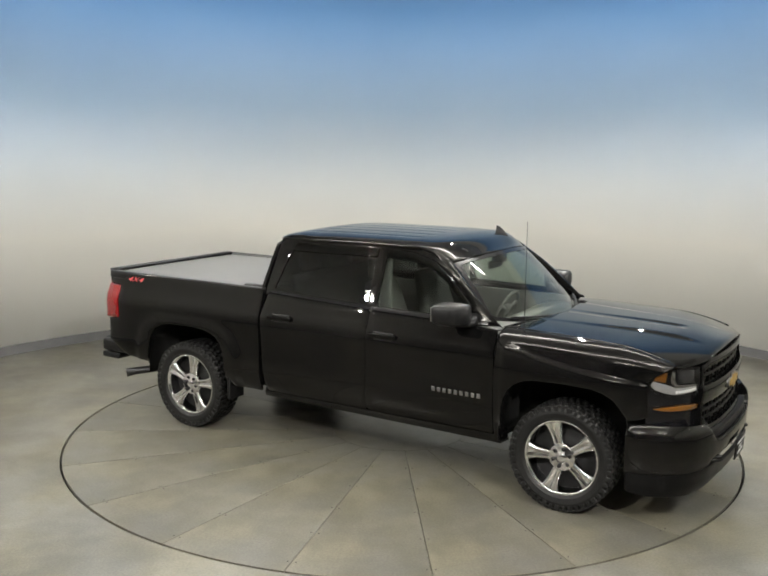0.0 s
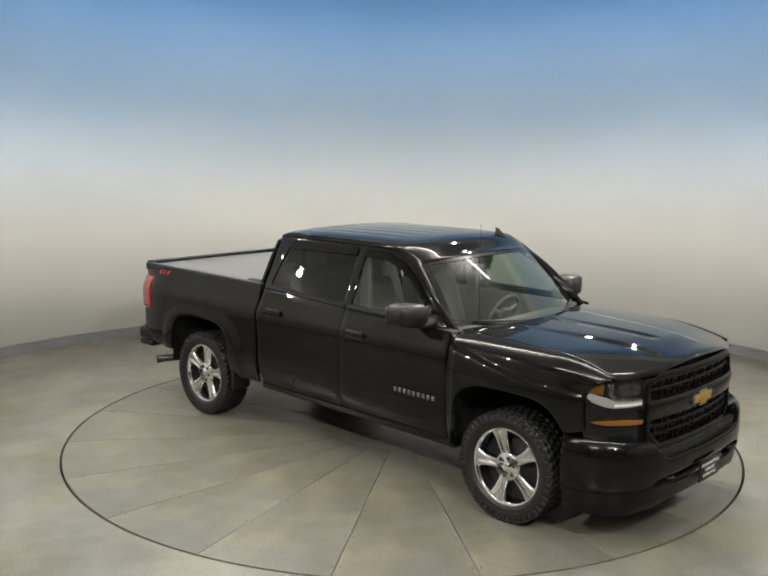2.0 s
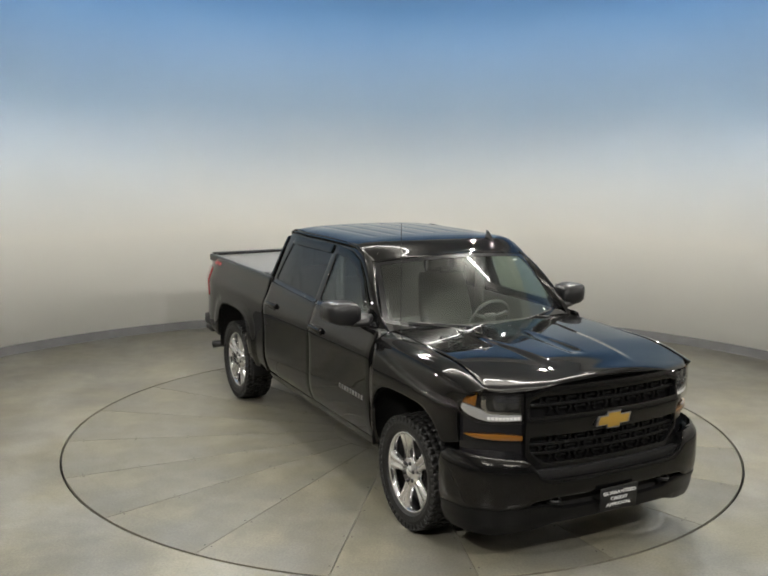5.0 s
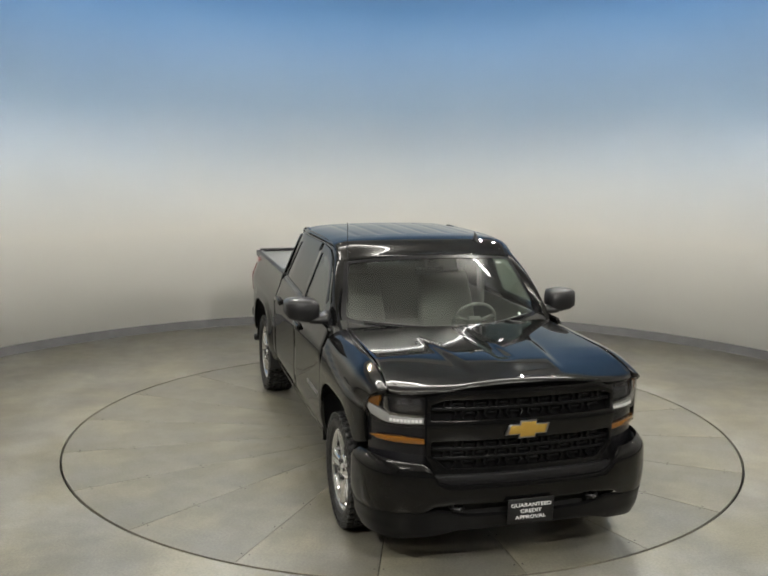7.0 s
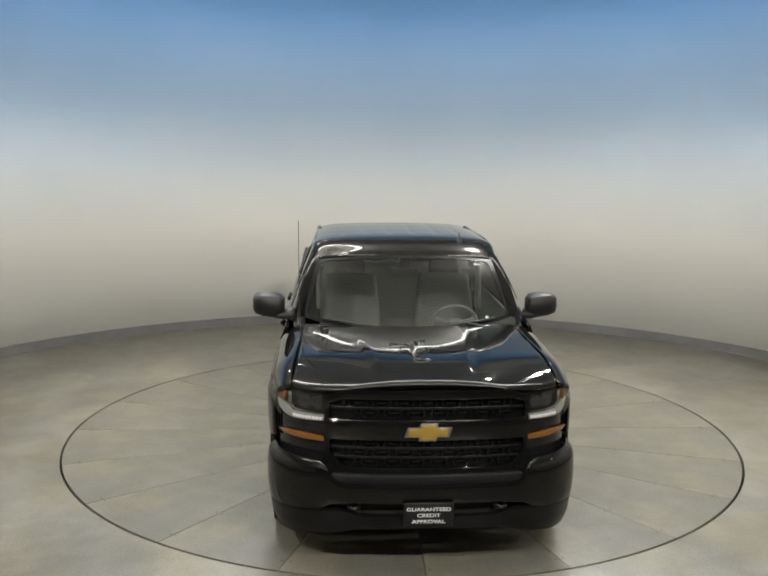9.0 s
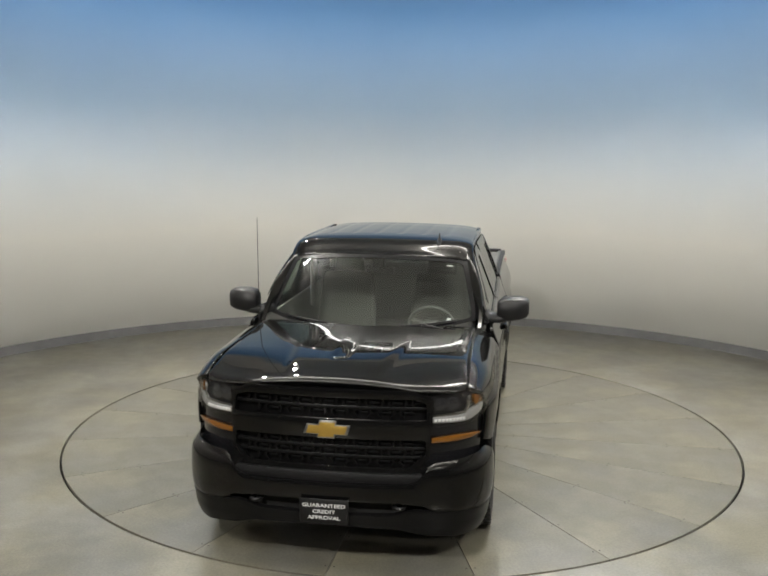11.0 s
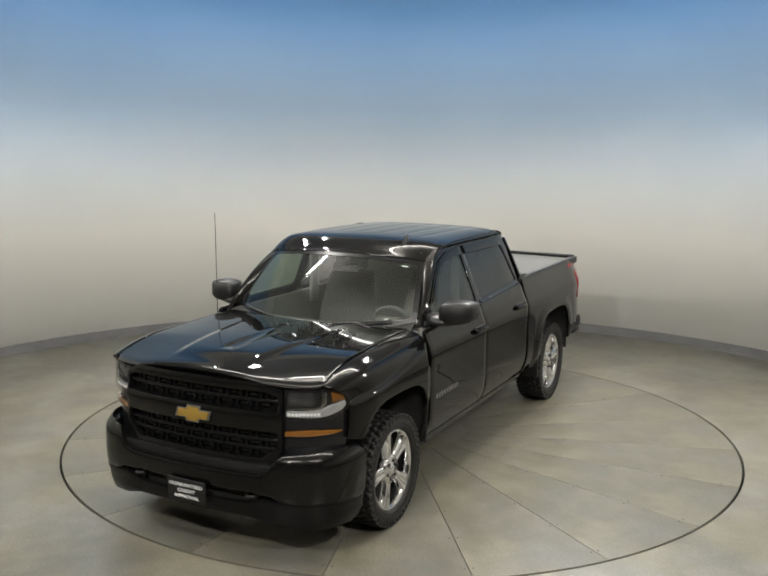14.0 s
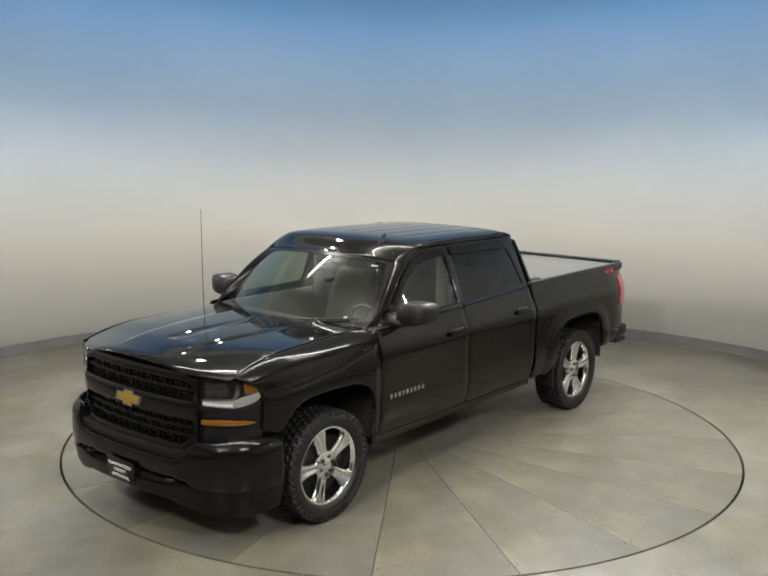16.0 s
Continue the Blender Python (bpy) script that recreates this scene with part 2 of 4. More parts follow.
def box(x0, x1, y0, y1, z0, z1, bevel=0.0, segs=2, bm=None):
    own = bm is None
    b = bmesh.new()
    bmesh.ops.create_cube(b, size=1, matrix=Matrix.Translation(((x0 + x1) / 2, (y0 + y1) / 2, (z0 + z1) / 2)) @ Matrix.Diagonal((x1 - x0, y1 - y0, z1 - z0, 1)))
    if bevel:
        bmesh.ops.bevel(b, geom=list(b.edges), offset=bevel, segments=segs, affect="EDGES", profile=0.5)
    if own:
        return b
    return join(bm, b)


def join(bm, other):
    me = bpy.data.meshes.new("join")
    other.to_mesh(me)
    other.free()
    bm.from_mesh(me)
    bpy.data.meshes.remove(me)
    return bm


def lathe(profile, n=48, axis="Y"):
    """Turns (radius, along) rows round the y or the z axis."""
    bm = bmesh.new()
    rings = []
    for i in range(n):
        a = 2 * math.pi * i / n
        c, s = math.cos(a), math.sin(a)
        rings.append([bm.verts.new((r * c, h, r * s) if axis == "Y" else (r * c, r * s, h)) for r, h in profile])
    for i in range(n):
        p, q = rings[i], rings[(i + 1) % n]
        for j in range(len(profile) - 1):
            bm.faces.new((p[j], p[j + 1], q[j + 1], q[j]))
    bmesh.ops.remove_doubles(bm, verts=bm.verts, dist=1e-5)
    bmesh.ops.recalc_face_normals(bm, faces=bm.faces)
    return bm


def tube(points, r, n=8):
    """A round bar along points."""
    bm = bmesh.new()
    rings = []
    pts = [Vector(p) for p in points]
    rs = r if isinstance(r, (list, tuple)) else [r] * len(pts)
    for i, p in enumerate(pts):
        d = (pts[min(i + 1, len(pts) - 1)] - pts[max(i - 1, 0)]).normalized()
        a = d.cross(Vector((0, 0, 1)) if abs(d.z) < 0.9 else Vector((1, 0, 0))).normalized()
        b = d.cross(a)
        rings.append([bm.verts.new(p + (a * math.cos(2 * math.pi * k / n) + b * math.sin(2 * math.pi * k / n)) * rs[i]) for k in range(n)])
    for p, q in zip(rings, rings[1:]):
        for k in range(n):
            bm.faces.new((p[k], p[(k + 1) % n], q[(k + 1) % n], q[k]))
    bm.faces.new(rings[0][::-1])
    bm.faces.new(rings[-1])
    bmesh.ops.recalc_face_normals(bm, faces=bm.faces)
    return bm


def lettering(name, body, size, mat, parent, m, depth=0.001, shear=0.0, bold=0.018):
    """Raised writing in the built-in font, as a mesh."""
    cu = bpy.data.curves.new(name, "FONT")
    cu.body, cu.size, cu.align_x, cu.align_y, cu.extrude, cu.shear, cu.offset = body, size, "CENTER", "CENTER", depth, shear, size * bold
    tmp = new("tmp", cu)
    me = bpy.data.meshes.new_from_object(tmp.evaluated_get(bpy.context.evaluated_depsgraph_get()))
    bpy.data.objects.remove(tmp)
    me.materials.clear()
    me.materials.append(mat)
    me.name = name
    ob = new(name, me)
    ob.parent = parent
    ob.matrix_basis = m
    return ob


# ---- the room ----
WALL_C, WALL_R, DISC_R = (-0.03, -0.675), 5.847, 2.985


def room_line(r, n=180, back=-11.0):
    """The wall's foot: a half circle that goes on straight past the camera."""
    pts = [(WALL_C[0] + r, back)]
    for i in range(n + 1):
        a = math.pi * i / n
        pts.append((WALL_C[0] + r * math.cos(a), WALL_C[1] + r * math.sin(a)))
    pts.append((WALL_C[0] - r, back))
    return pts


def strip_wall(line, thick_line, z0, z1):
    bm = bmesh.new()
    a = [[bm.verts.new((x, y, z)) for x, y in ln] for ln in (line, thick_line) for z in (z0, z1)]
    n = len(line)
    for i in range(n - 1):
        for p, q in ((a[0], a[1]), (a[3], a[2]), (a[1], a[3]), (a[2], a[0])):
            bm.faces.new((p[i], p[i + 1], q[i + 1], q[i]))
    for i in (0, n - 1):
        bm.faces.new((a[0][i], a[1][i], a[3][i], a[2][i]))
    bmesh.ops.recalc_face_normals(bm, faces=bm.faces)
    return bm


def room():
    inner, outer = room_line(WALL_R), room_line(WALL_R + 0.15)
    tagged(part("wall_curved", strip_wall(inner, outer, 0, CEILING), WALL), "smooth curved off-white studio wall, with a blue overlay tint put into its upper colour", "wall", kind="structure")
    base = part("baseboard", strip_wall(room_line(WALL_R - 0.012), room_line(WALL_R - 0.0005), 0.0, 0.115), PLINTH, smooth=False)
    tagged(base, "grey vinyl baseboard along the foot of the curved wall", "baseboard", kind="structure")
    tagged(part("wall_back", box(WALL_C[0] - WALL_R - 0.15, WALL_C[0] + WALL_R + 0.15, -11.15, -11.0, 0, CEILING), BACK, smooth=False), "plain dark grey wall closing the turntable studio", "wall", kind="structure")
    tagged(part("ceiling", box(-6.3, 6.3, -11.3, 5.6, CEILING, CEILING + 0.15), CEIL, smooth=False), "plain pale grey studio ceiling", "ceiling", kind="structure")
    # the floor: one slab with a round hole for the turntable
    bm = bmesh.new()
    n = 128
    a = [bm.verts.new(((DISC_R + 0.022) * math.cos(2 * math.pi * i / n), (DISC_R + 0.022) * math.sin(2 * math.pi * i / n), 0)) for i in range(n)]
    low = [bm.verts.new((v.co.x, v.co.y, -0.05)) for v in a]

    def edge(i):
        c, s = math.cos(2 * math.pi * i / n), math.sin(2 * math.pi * i / n)
        k = min(6.2 / abs(c) if abs(c) > 1e-6 else 1e9, (5.5 if s > 0 else 11.2) / abs(s) if abs(s) > 1e-6 else 1e9)
        return (c * k, s * k, 0)
    far = [bm.verts.new(edge(i)) for i in range(n)]
    for i in range(n):
        j = (i + 1) % n
        bm.faces.new((a[i], far[i], far[j], a[j]))
        bm.faces.new((low[i], a[i], a[j], low[j]))
    # corners that the fan cuts off
    for c in ((6.2, 5.5, 0), (-6.2, 5.5, 0), (-6.2, -11.2, 0), (6.2, -11.2, 0)):
        i = min(range(n), key=lambda q: (Vector(far[q].co) - Vector(c)).length)
        v = bm.verts.new(c)
        for p, q in ((i - 1, i), (i, (i + 1) % n)):
            f, g = far[p].co, far[q].co
            if abs((Vector(c) - f).cross(g - f).z) > 1e-6:
                bm.faces.new((far[p], v, far[q]))
    bmesh.ops.recalc_face_normals(bm, faces=bm.faces)
    if sum(f.normal.z for f in bm.faces) < 0:
        bmesh.ops.reverse_faces(bm, faces=bm.faces)
    tagged(part("floor", bm, CONCRETE, smooth=False), "sealed mottled beige concrete floor round the turntable", "floor", kind="structure")
    tagged(part("floor_pit", box(-3.2, 3.2, -3.2, 3.2, -0.3, -0.06), GAP, smooth=False), "dark pit under the turntable", "floor", kind="structure")


def turntable():
    """A disc of twenty wedge slabs round a hub slab, with bolt pairs along the joints."""
    root = tagged(empty("turntable"), "round concrete turntable of wedge slabs flush with the floor", "turntable")
    part("deck", lathe([(0.0, -0.055), (DISC_R - 0.002, -0.055), (DISC_R - 0.002, -0.02), (0.0, -0.02)], 96, "Z"), GAP, root, "dark deck plate seen in the joints", smooth=False)
    hub, gap, z = 0.62, 0.0028, 0.0
    part("hub_slab", lathe([(0.0, -0.02), (hub - 0.003, -0.02), (hub - 0.003, z), (0.0, z)], 60, "Z"), CONCRETE_DISC, root, smooth=False)
    bm = bmesh.new()
    half = radians(9)
    rows = []
    for k, r in enumerate((hub, DISC_R)):
        w = half - gap / r
        m = 3 if k == 0 else 8
        rows.append([(r * math.cos(-w + 2 * w * i / m), r * math.sin(-w + 2 * w * i / m)) for i in range(m + 1)])
    top = [bm.verts.new((x, y, z)) for x, y in rows[0] + rows[1][::-1]]
    low = [bm.verts.new((x, y, z - 0.02)) for x, y in rows[0] + rows[1][::-1]]
    bm.faces.new(top)
    for i in range(len(top)):
        j = (i + 1) % len(top)
        bm.faces.new((top[i], low[i], low[j], top[j]))
    bmesh.ops.recalc_face_normals(bm, faces=bm.faces)
    if sum(f.normal.z for f in bm.faces) < 0:
        bmesh.ops.reverse_faces(bm, faces=bm.faces)
    first = part("slab", bm, CONCRETE_DISC, root, smooth=False)
    first.rotation_euler.z = radians(8)
    for i in range(1, 20):
        s = new("slab", first.data)
        s.parent = root
        s.rotation_euler.z = radians(8 + 18 * i)
    bolt = None
    for i in range(20):
        for r in (1.05, 1.5, 1.95, 2.4, 2.85):
            for side in (-1, 1):
                if bolt is None:
                    bolt = lathe([(0.0, 0.001), (0.0045, 0.001), (0.0065, 0.0002)], 8, "Z")
                    b = part("bolt", bolt, GAP, root)
                    bolt = b.data
                else:
                    b = new("bolt", bolt)
                    b.parent = root
                a = radians(-1 + 18 * i) + side * 0.028 / r
                b.location = (r * math.cos(a), r * math.sin(a), 0)
    return root


def lamps():
    for (x, y, z), aim, watts in SPOTS:
        on_wall = z < CEILING
        root = tagged(empty("spot_lamp", m=pose(x, y, z)), "small white round spot lamp on a wall bracket, lit" if on_wall else "small white round ceiling spot lamp, lit", "spot lamp", "studio spots")
        if on_wall:
            side = math.copysign(1, x)
            reach = WALL_R + side * WALL_C[0] - abs(x)
            part("bracket", box(min(0, side * reach), max(0, side * reach), -0.02, 0.02, 0.0, 0.03, 0.004, 1), FIXTURE, root)
        part("housing", lathe([(0.0, 0.0), (0.09, 0.0), (0.09, -0.16), (0.08, -0.16), (0.07, -0.08), (0.0, -0.08)], 20, "Z"), FIXTURE, root)
        part("bulb", lathe([(0.0, -0.09), (0.05, -0.10), (0.055, -0.13), (0.03, -0.155), (0.0, -0.16)], 16, "Z"), BULB, root, "glowing warm white bulb")
        lamp = bpy.data.lights.new("spot_light", "SPOT")
        lamp.energy, lamp.color, lamp.shadow_soft_size = watts, (1.0, 0.965, 0.90), 0.045
        lamp.spot_size, lamp.spot_blend = radians(96), 0.9
        o = new("spot_light", lamp)
        o.matrix_basis = look((x, y, z - 0.24), aim)
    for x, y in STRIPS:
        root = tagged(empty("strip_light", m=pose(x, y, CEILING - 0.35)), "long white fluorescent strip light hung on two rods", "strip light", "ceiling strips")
        part("tray", box(-1.095, 1.095, -0.07, 0.07, -0.06, -0.02, 0.01), FIXTURE, root)
        for u in (-0.7, 0.7):
            part("rod", tube([(u, 0, -0.02), (u, 0, 0.35)], 0.006, 6), FIXTURE, root)
        for s in (-0.035, 0.035):
            part("lamp_tube", tube([(-1.08, s, -0.085), (1.08, s, -0.085)], 0.016, 10), TUBE, root, "glowing fluorescent tube")
        lamp = bpy.data.lights.new("strip_glow", "AREA")
        lamp.shape, lamp.size, lamp.size_y, lamp.energy, lamp.color = "RECTANGLE", 2.1, 0.1, 15, (1.0, 0.98, 0.94)
        o = new("strip_glow", lamp)
        o.location = (x, y, CEILING - 0.47)
        # added fill lamp, turned up only to brighten the ceiling that the truck reflects
        lamp = bpy.data.lights.new("ceiling_fill_light", "AREA")
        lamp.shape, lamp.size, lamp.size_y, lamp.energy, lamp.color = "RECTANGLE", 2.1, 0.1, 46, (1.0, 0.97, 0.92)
        o = new("ceiling_fill_light", lamp)
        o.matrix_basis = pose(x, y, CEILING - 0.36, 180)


room()
disc = turntable()
lamps()

# ---- the truck: x forward from the middle of the wheelbase, y to its left, z up ----
AXLE, TYRE_R = 1.8225, 0.40
SIDE = curve([(0.40, 0.925), (0.50, 0.955), (0.60, 0.985), (0.68, 0.992), (0.85, 0.990), (1.00, 0.992), (1.08, 0.996), (1.13, 0.992), (1.19, 0.968), (1.25, 0.945), (1.32, 0.925), (1.40, 0.90)])
FENDER = curve([(0.40, 0.925, 0.40), (0.60, 0.980, 0.60), (0.75, 0.988, 0.75), (0.92, 0.992, 0.92), (1.02, 0.990, 1.02), (1.08, 0.983, 1.08), (1.13, 0.974, 1.132), (1.18, 0.960, 1.186), (1.22, 0.938, 1.224), (1.26, 0.898, 1.252), (1.32, 0.850, 1.272), (1.38, 0.804, 1.282)])
HOOD_Z = curve([(1.15, 1.290), (1.5, 1.288), (1.8, 1.278), (2.10, 1.266), (2.40, 1.248), (2.58, 1.232), (2.70, 1.216), (2.79, 1.196)])
FRONT = curve([(0, 2.758, 0), (0.2, 2.752, 0.2), (0.4, 2.735, 0.4), (0.63, 2.69, 0.625), (0.8, 2.625, 0.78), (0.93, 2.54, 0.878), (1.05, 2.44, 0.94), (1.2, 2.30, 0.978)])
BUMPER = curve([(0, 2.85, 0), (0.2, 2.845, 0.2), (0.45, 2.825, 0.45), (0.7, 2.775, 0.69), (0.85, 2.71, 0.825), (0.97, 2.62, 0.915), (1.08, 2.53, 0.965), (1.2, 2.41, 0.995), (1.34, 2.27, 1.003)])
ROOF_Z = curve([(-1.02, 1.79), (-0.95, 1.838), (-0.85, 1.862), (-0.6, 1.875), (-0.2, 1.882), (0.2, 1.884), (0.45, 1.882), (0.57, 1.876), (0.68, 1.858), (0.80, 1.818), (0.92, 1.762)])


def smoothstep(x):
    x = min(max(x, 0.0), 1.0)
    return x * x * (3 - 2 * x)


def nose(x):
    """How far the hood falls away towards its front corners."""
    return 0.048 * min(max(0.0, x - 2.15) / 0.5, 1.1) ** 1.7


CREASE = curve([(1.28, 1.185), (1.457, 1.160), (1.65, 1.124), (1.88, 1.088), (2.10, 1.066), (2.34, 1.050), (2.45, 1.045)])


def flare(x, z):
    """How far the square wheel arches stand out; in front they end in a straight crease."""
    if x > 0.9:
        side = smoothstep((2.46 - x) / 0.07) * smoothstep((x - 1.315) / 0.05)
        return 0.020 * side * smoothstep((CREASE(x) - z) / 0.03 + 0.5)
    d = ((abs(x + AXLE)) ** 4 + max(0.0, z - 0.38) ** 4) ** 0.25
    return 0.022 * smoothstep((0.66 - d) / 0.05)


def side_at(x, v, s):
    y = SIDE(v)
    if x > 2.1:
        y -= 0.55 * (x - 2.1) ** 2
    if x < -2.45:
        y -= 0.28 * (x + 2.45) ** 2
    return Vector((x, s * (y + flare(x, v)), v))


def fender_at(x, v, s):
    y, z = FENDER(v)
    if x > 2.1:
        y -= 0.55 * (x - 2.1) ** 2 * (1 - smoothstep((v - 1.0) / 0.3))
    y += 0.034 * smoothstep((v - 1.2) / 0.18) * smoothstep((x - 1.5) / 1.0)
    k = smoothstep((v - 0.95) / 0.3)
    z += k * (HOOD_Z(x) - 1.290 - 1.6 * nose(x))
    return Vector((x, s * (y + flare(x, v)), z))


def cab_at(x, z, s):
    y = 0.930 - 0.40 * (z - 1.29) - 0.25 * max(0.0, z - 1.62) ** 2
    y -= 0.45 * max(0.0, x - 0.85) ** 2 + 0.10 * max(0.0, -0.55 - x) ** 2
    return Vector((x, s * y, z))


def front_at(u, z, push=0.0):
    x, y = FRONT(abs(u))
    tilt = -0.03 * (z - 0.9)
    n = Vector((1.0, 0.0)) if abs(u) < 0.02 else Vector((FRONT(abs(u) + 0.02)[1] - y, x - FRONT(abs(u) + 0.02)[0])).normalized()
    return Vector((x + tilt + n.x * push, math.copysign(1, u) * (y + n.y * push), z))


BUMP_Z = curve([(0.26, -0.06), (0.36, -0.03), (0.42, -0.01), (0.50, 0.0), (0.62, 0.0), (0.672, -0.003), (0.70, -0.010), (0.73, -0.034), (0.82, -0.09)])


def bumper_at(u, z, push=0.0):
    x, y = BUMPER(abs(u))
    x2, y2 = BUMPER(abs(u) + 0.02) if abs(u) < 1.31 else BUMPER(1.34)
    x1, y1 = BUMPER(max(abs(u) - 0.02, 0))
    n = Vector((y2 - y1, x1 - x2)).normalized() if abs(u) > 0.02 else Vector((1, 0))
    k = BUMP_Z(z) + push
    return Vector((x + n.x * k, math.copysign(1, u) * (y + n.y * k), z))


HOOD_EDGE = curve([(0, 2.752), (0.25, 2.746), (0.50, 2.728), (0.56, 2.708), (0.63, 2.682), (0.70, 2.652), (0.775, 2.615), (0.825, 2.575), (0.9, 2.53)])


def hood_at(x, y):
    a = abs(y)
    z = HOOD_Z(x) + 0.014 - 0.020 * (a / 0.80) ** 3 - nose(x) * min(a / 0.62, 1.3) ** 2
    # two flat raised pads with a narrow valley between them, ending in a soft ramp
    half_w = 0.43 - 0.115 * (x - 1.45)
    lift = (0.003 + 0.012 * smoothstep((x - 1.55) / 0.8)) * smoothstep((2.66 - x) / 0.26)
    rise = lift * smoothstep((half_w - a) / 0.07 + 0.5) * (1 - 0.7 * smoothstep((0.07 - a) / 0.045) * smoothstep((2.45 - x) / 0.12))
    # the leading edge rolls over
    back = HOOD_EDGE(a) - x
    if back < 0.045:
        rise -= 0.012 * (1 - max(back, 0.0) / 0.045) ** 2
    return Vector((x, y, z + rise))


def arch(c, top=0.965, w=0.475, foot=0.47):
    """A squarish wheel opening, from its front foot to its rear one."""
    pts = []
    for i in range(15):
        a = math.pi * i / 14
        cx, cz = math.cos(a), math.sin(a)
        pts.append((c + w * math.copysign(abs(cx) ** 0.54, cx), 0.50 + (top - 0.50) * cz ** 0.56))
    return [(c + w, foot)] + pts + [(c - w, foot)]


def wheel_mesh():
    tyre = lathe([(0.285, -0.10), (0.30, -0.125), (0.335, -0.135), (0.375, -0.125), (0.393, -0.10), (0.396, 0.10), (0.375, 0.125), (0.335, 0.137), (0.30, 0.128), (0.282, 0.112), (0.270, 0.095), (0.262, 0.02), (0.262, -0.10), (0.285, -0.10)], 72)
    # tread blocks
    for i in range(46):
        a = 2 * math.pi * i / 46
        for row, (y0, y1, off, w) in enumerate(((-0.128, -0.075, 0, 0.036), (-0.065, -0.02, 0.5, 0.032), (-0.012, 0.034, 0.1, 0.03), (0.042, 0.08, 0.6, 0.032), (0.088, 0.131, 0.2, 0.036))):
            b = box(-w / 2, w / 2, y0, y1, 0.385, 0.4015 if row not in (0, 4) else 0.398)
            bmesh.ops.rotate(b, verts=b.verts, cent=(0, 0, 0), matrix=Matrix.Rotation(a + off * 2 * math.pi / 46, 3, "Y"))
            join(tyre, b)
    for i in range(46):                      # shoulder lugs on the outer wall
        b = box(-0.012 if i % 2 else -0.018, 0.012 if i % 2 else 0.018, 0.118, 0.134, 0.352, 0.392, 0.003, 1)
        bmesh.ops.rotate(b, verts=b.verts, cent=(0, 0, 0), matrix=Matrix.Rotation(2 * math.pi * (i + 0.7) / 46, 3, "Y"))
        join(tyre, b)
    rim = lathe([(0.262, -0.09), (0.255, 0.03), (0.258, 0.085), (0.266, 0.108), (0.278, 0.115), (0.284, 0.108), (0.284, 0.095)], 64)
    spokes = bmesh.new()
    for i in range(5):
        b = bmesh.new()
        rows = []
        for r, w, top, groove in ((0.045, 0.034, 0.092, 0.0), (0.085, 0.040, 0.096, 0.004), (0.13, 0.040, 0.098, 0.012), (0.19, 0.047, 0.104, 0.015), (0.235, 0.060, 0.107, 0.010), (0.262, 0.082, 0.106, 0.0)):
            prof = [(-w, top - 0.045), (-w * 0.86, top - 0.006), (-w * 0.62, top), (-w * 0.30, top), (-w * 0.18, top - groove), (w * 0.18, top - groove), (w * 0.30, top), (w * 0.62, top), (w * 0.86, top - 0.006), (w, top - 0.045)]
            rows.append([b.verts.new((x, y, r)) for x, y in prof])
        for p, q in zip(rows, rows[1:]):
            for j in range(len(p) - 1):
                b.faces.new((p[j], p[j + 1], q[j + 1], q[j]))
        bmesh.ops.recalc_face_normals(b, faces=b.faces)
        bmesh.ops.rotate(b, verts=b.verts, cent=(0, 0, 0), matrix=Matrix.Rotation(2 * math.pi * i / 5, 3, "Y"))
        join(spokes, b)
    hub = lathe([(0.0, 0.113), (0.026, 0.113), (0.034, 0.108), (0.038, 0.101), (0.092, 0.101), (0.104, 0.092), (0.106, 0.03)], 36)
    lug = lathe([(0.0, 0.112), (0.008, 0.112), (0.0135, 0.108), (0.0155, 0.096)], 10)
    # disc made oversized and black to put shade into the openings between spokes
    brake_shade = lathe([(0.0, -0.02), (0.255, -0.02), (0.255, 0.0), (0.17, 0.0), (0.165, 0.012), (0.0, 0.012)], 32)
    return tyre, rim, spokes, hub, lug, brake_shade


def wheels(root):
    made = None
    for x, s in ((AXLE, 1), (AXLE, -1), (-AXLE, 1), (-AXLE, -1)):
        w = empty("wheel", root, pose(x, s * 0.848, TYRE_R, 0, 17 if x > 0 else -9, 0 if s > 0 else 180))
        w["label"] = "black all-terrain tyre on polished five-spoke wheel"
        if made is None:
            tyre, rim, spokes, hub, lug, brake_shade = wheel_mesh()
            made = [(part("tyre", tyre, RUBBER, w, "black knobbly tyre", smooth=False), None), (part("rim", rim, CHROME, w, "polished rim"), None), (part("spokes", spokes, CHROME, w, "five polished grooved spokes"), None),
                    (part("hub_cap", hub, CHROME, w), None), (part("brake_shade_disc", brake_shade, DARK, w), None)]
            lo = part("lug_nut", lug, LUG, w)
            for p in made[0][0].data.polygons:
                p.use_smooth = p.area > 0.0012 or False
            made = [m[0].data for m in made]
            names = ("tyre", "rim", "spokes", "hub_cap", "brake_shade_disc")
            lugs = [lo] + [new("lug_nut", lo.data) for _ in range(5)]
        else:
            for nm, me in zip(names, made):
                o = new(nm, me)
                o.parent = w
            lugs = [new("lug_nut", lo.data) for _ in range(6)]
        for i, o in enumerate(lugs):
            o.parent = w
            a = 2 * math.pi * i / 6
            o.location = (0.067 * math.cos(a), 0, 0.067 * math.sin(a))


def belt_top(x):
    return 1.337 - 0.012 * max(0.0, x) + 0.034 * max(0.0, -x)


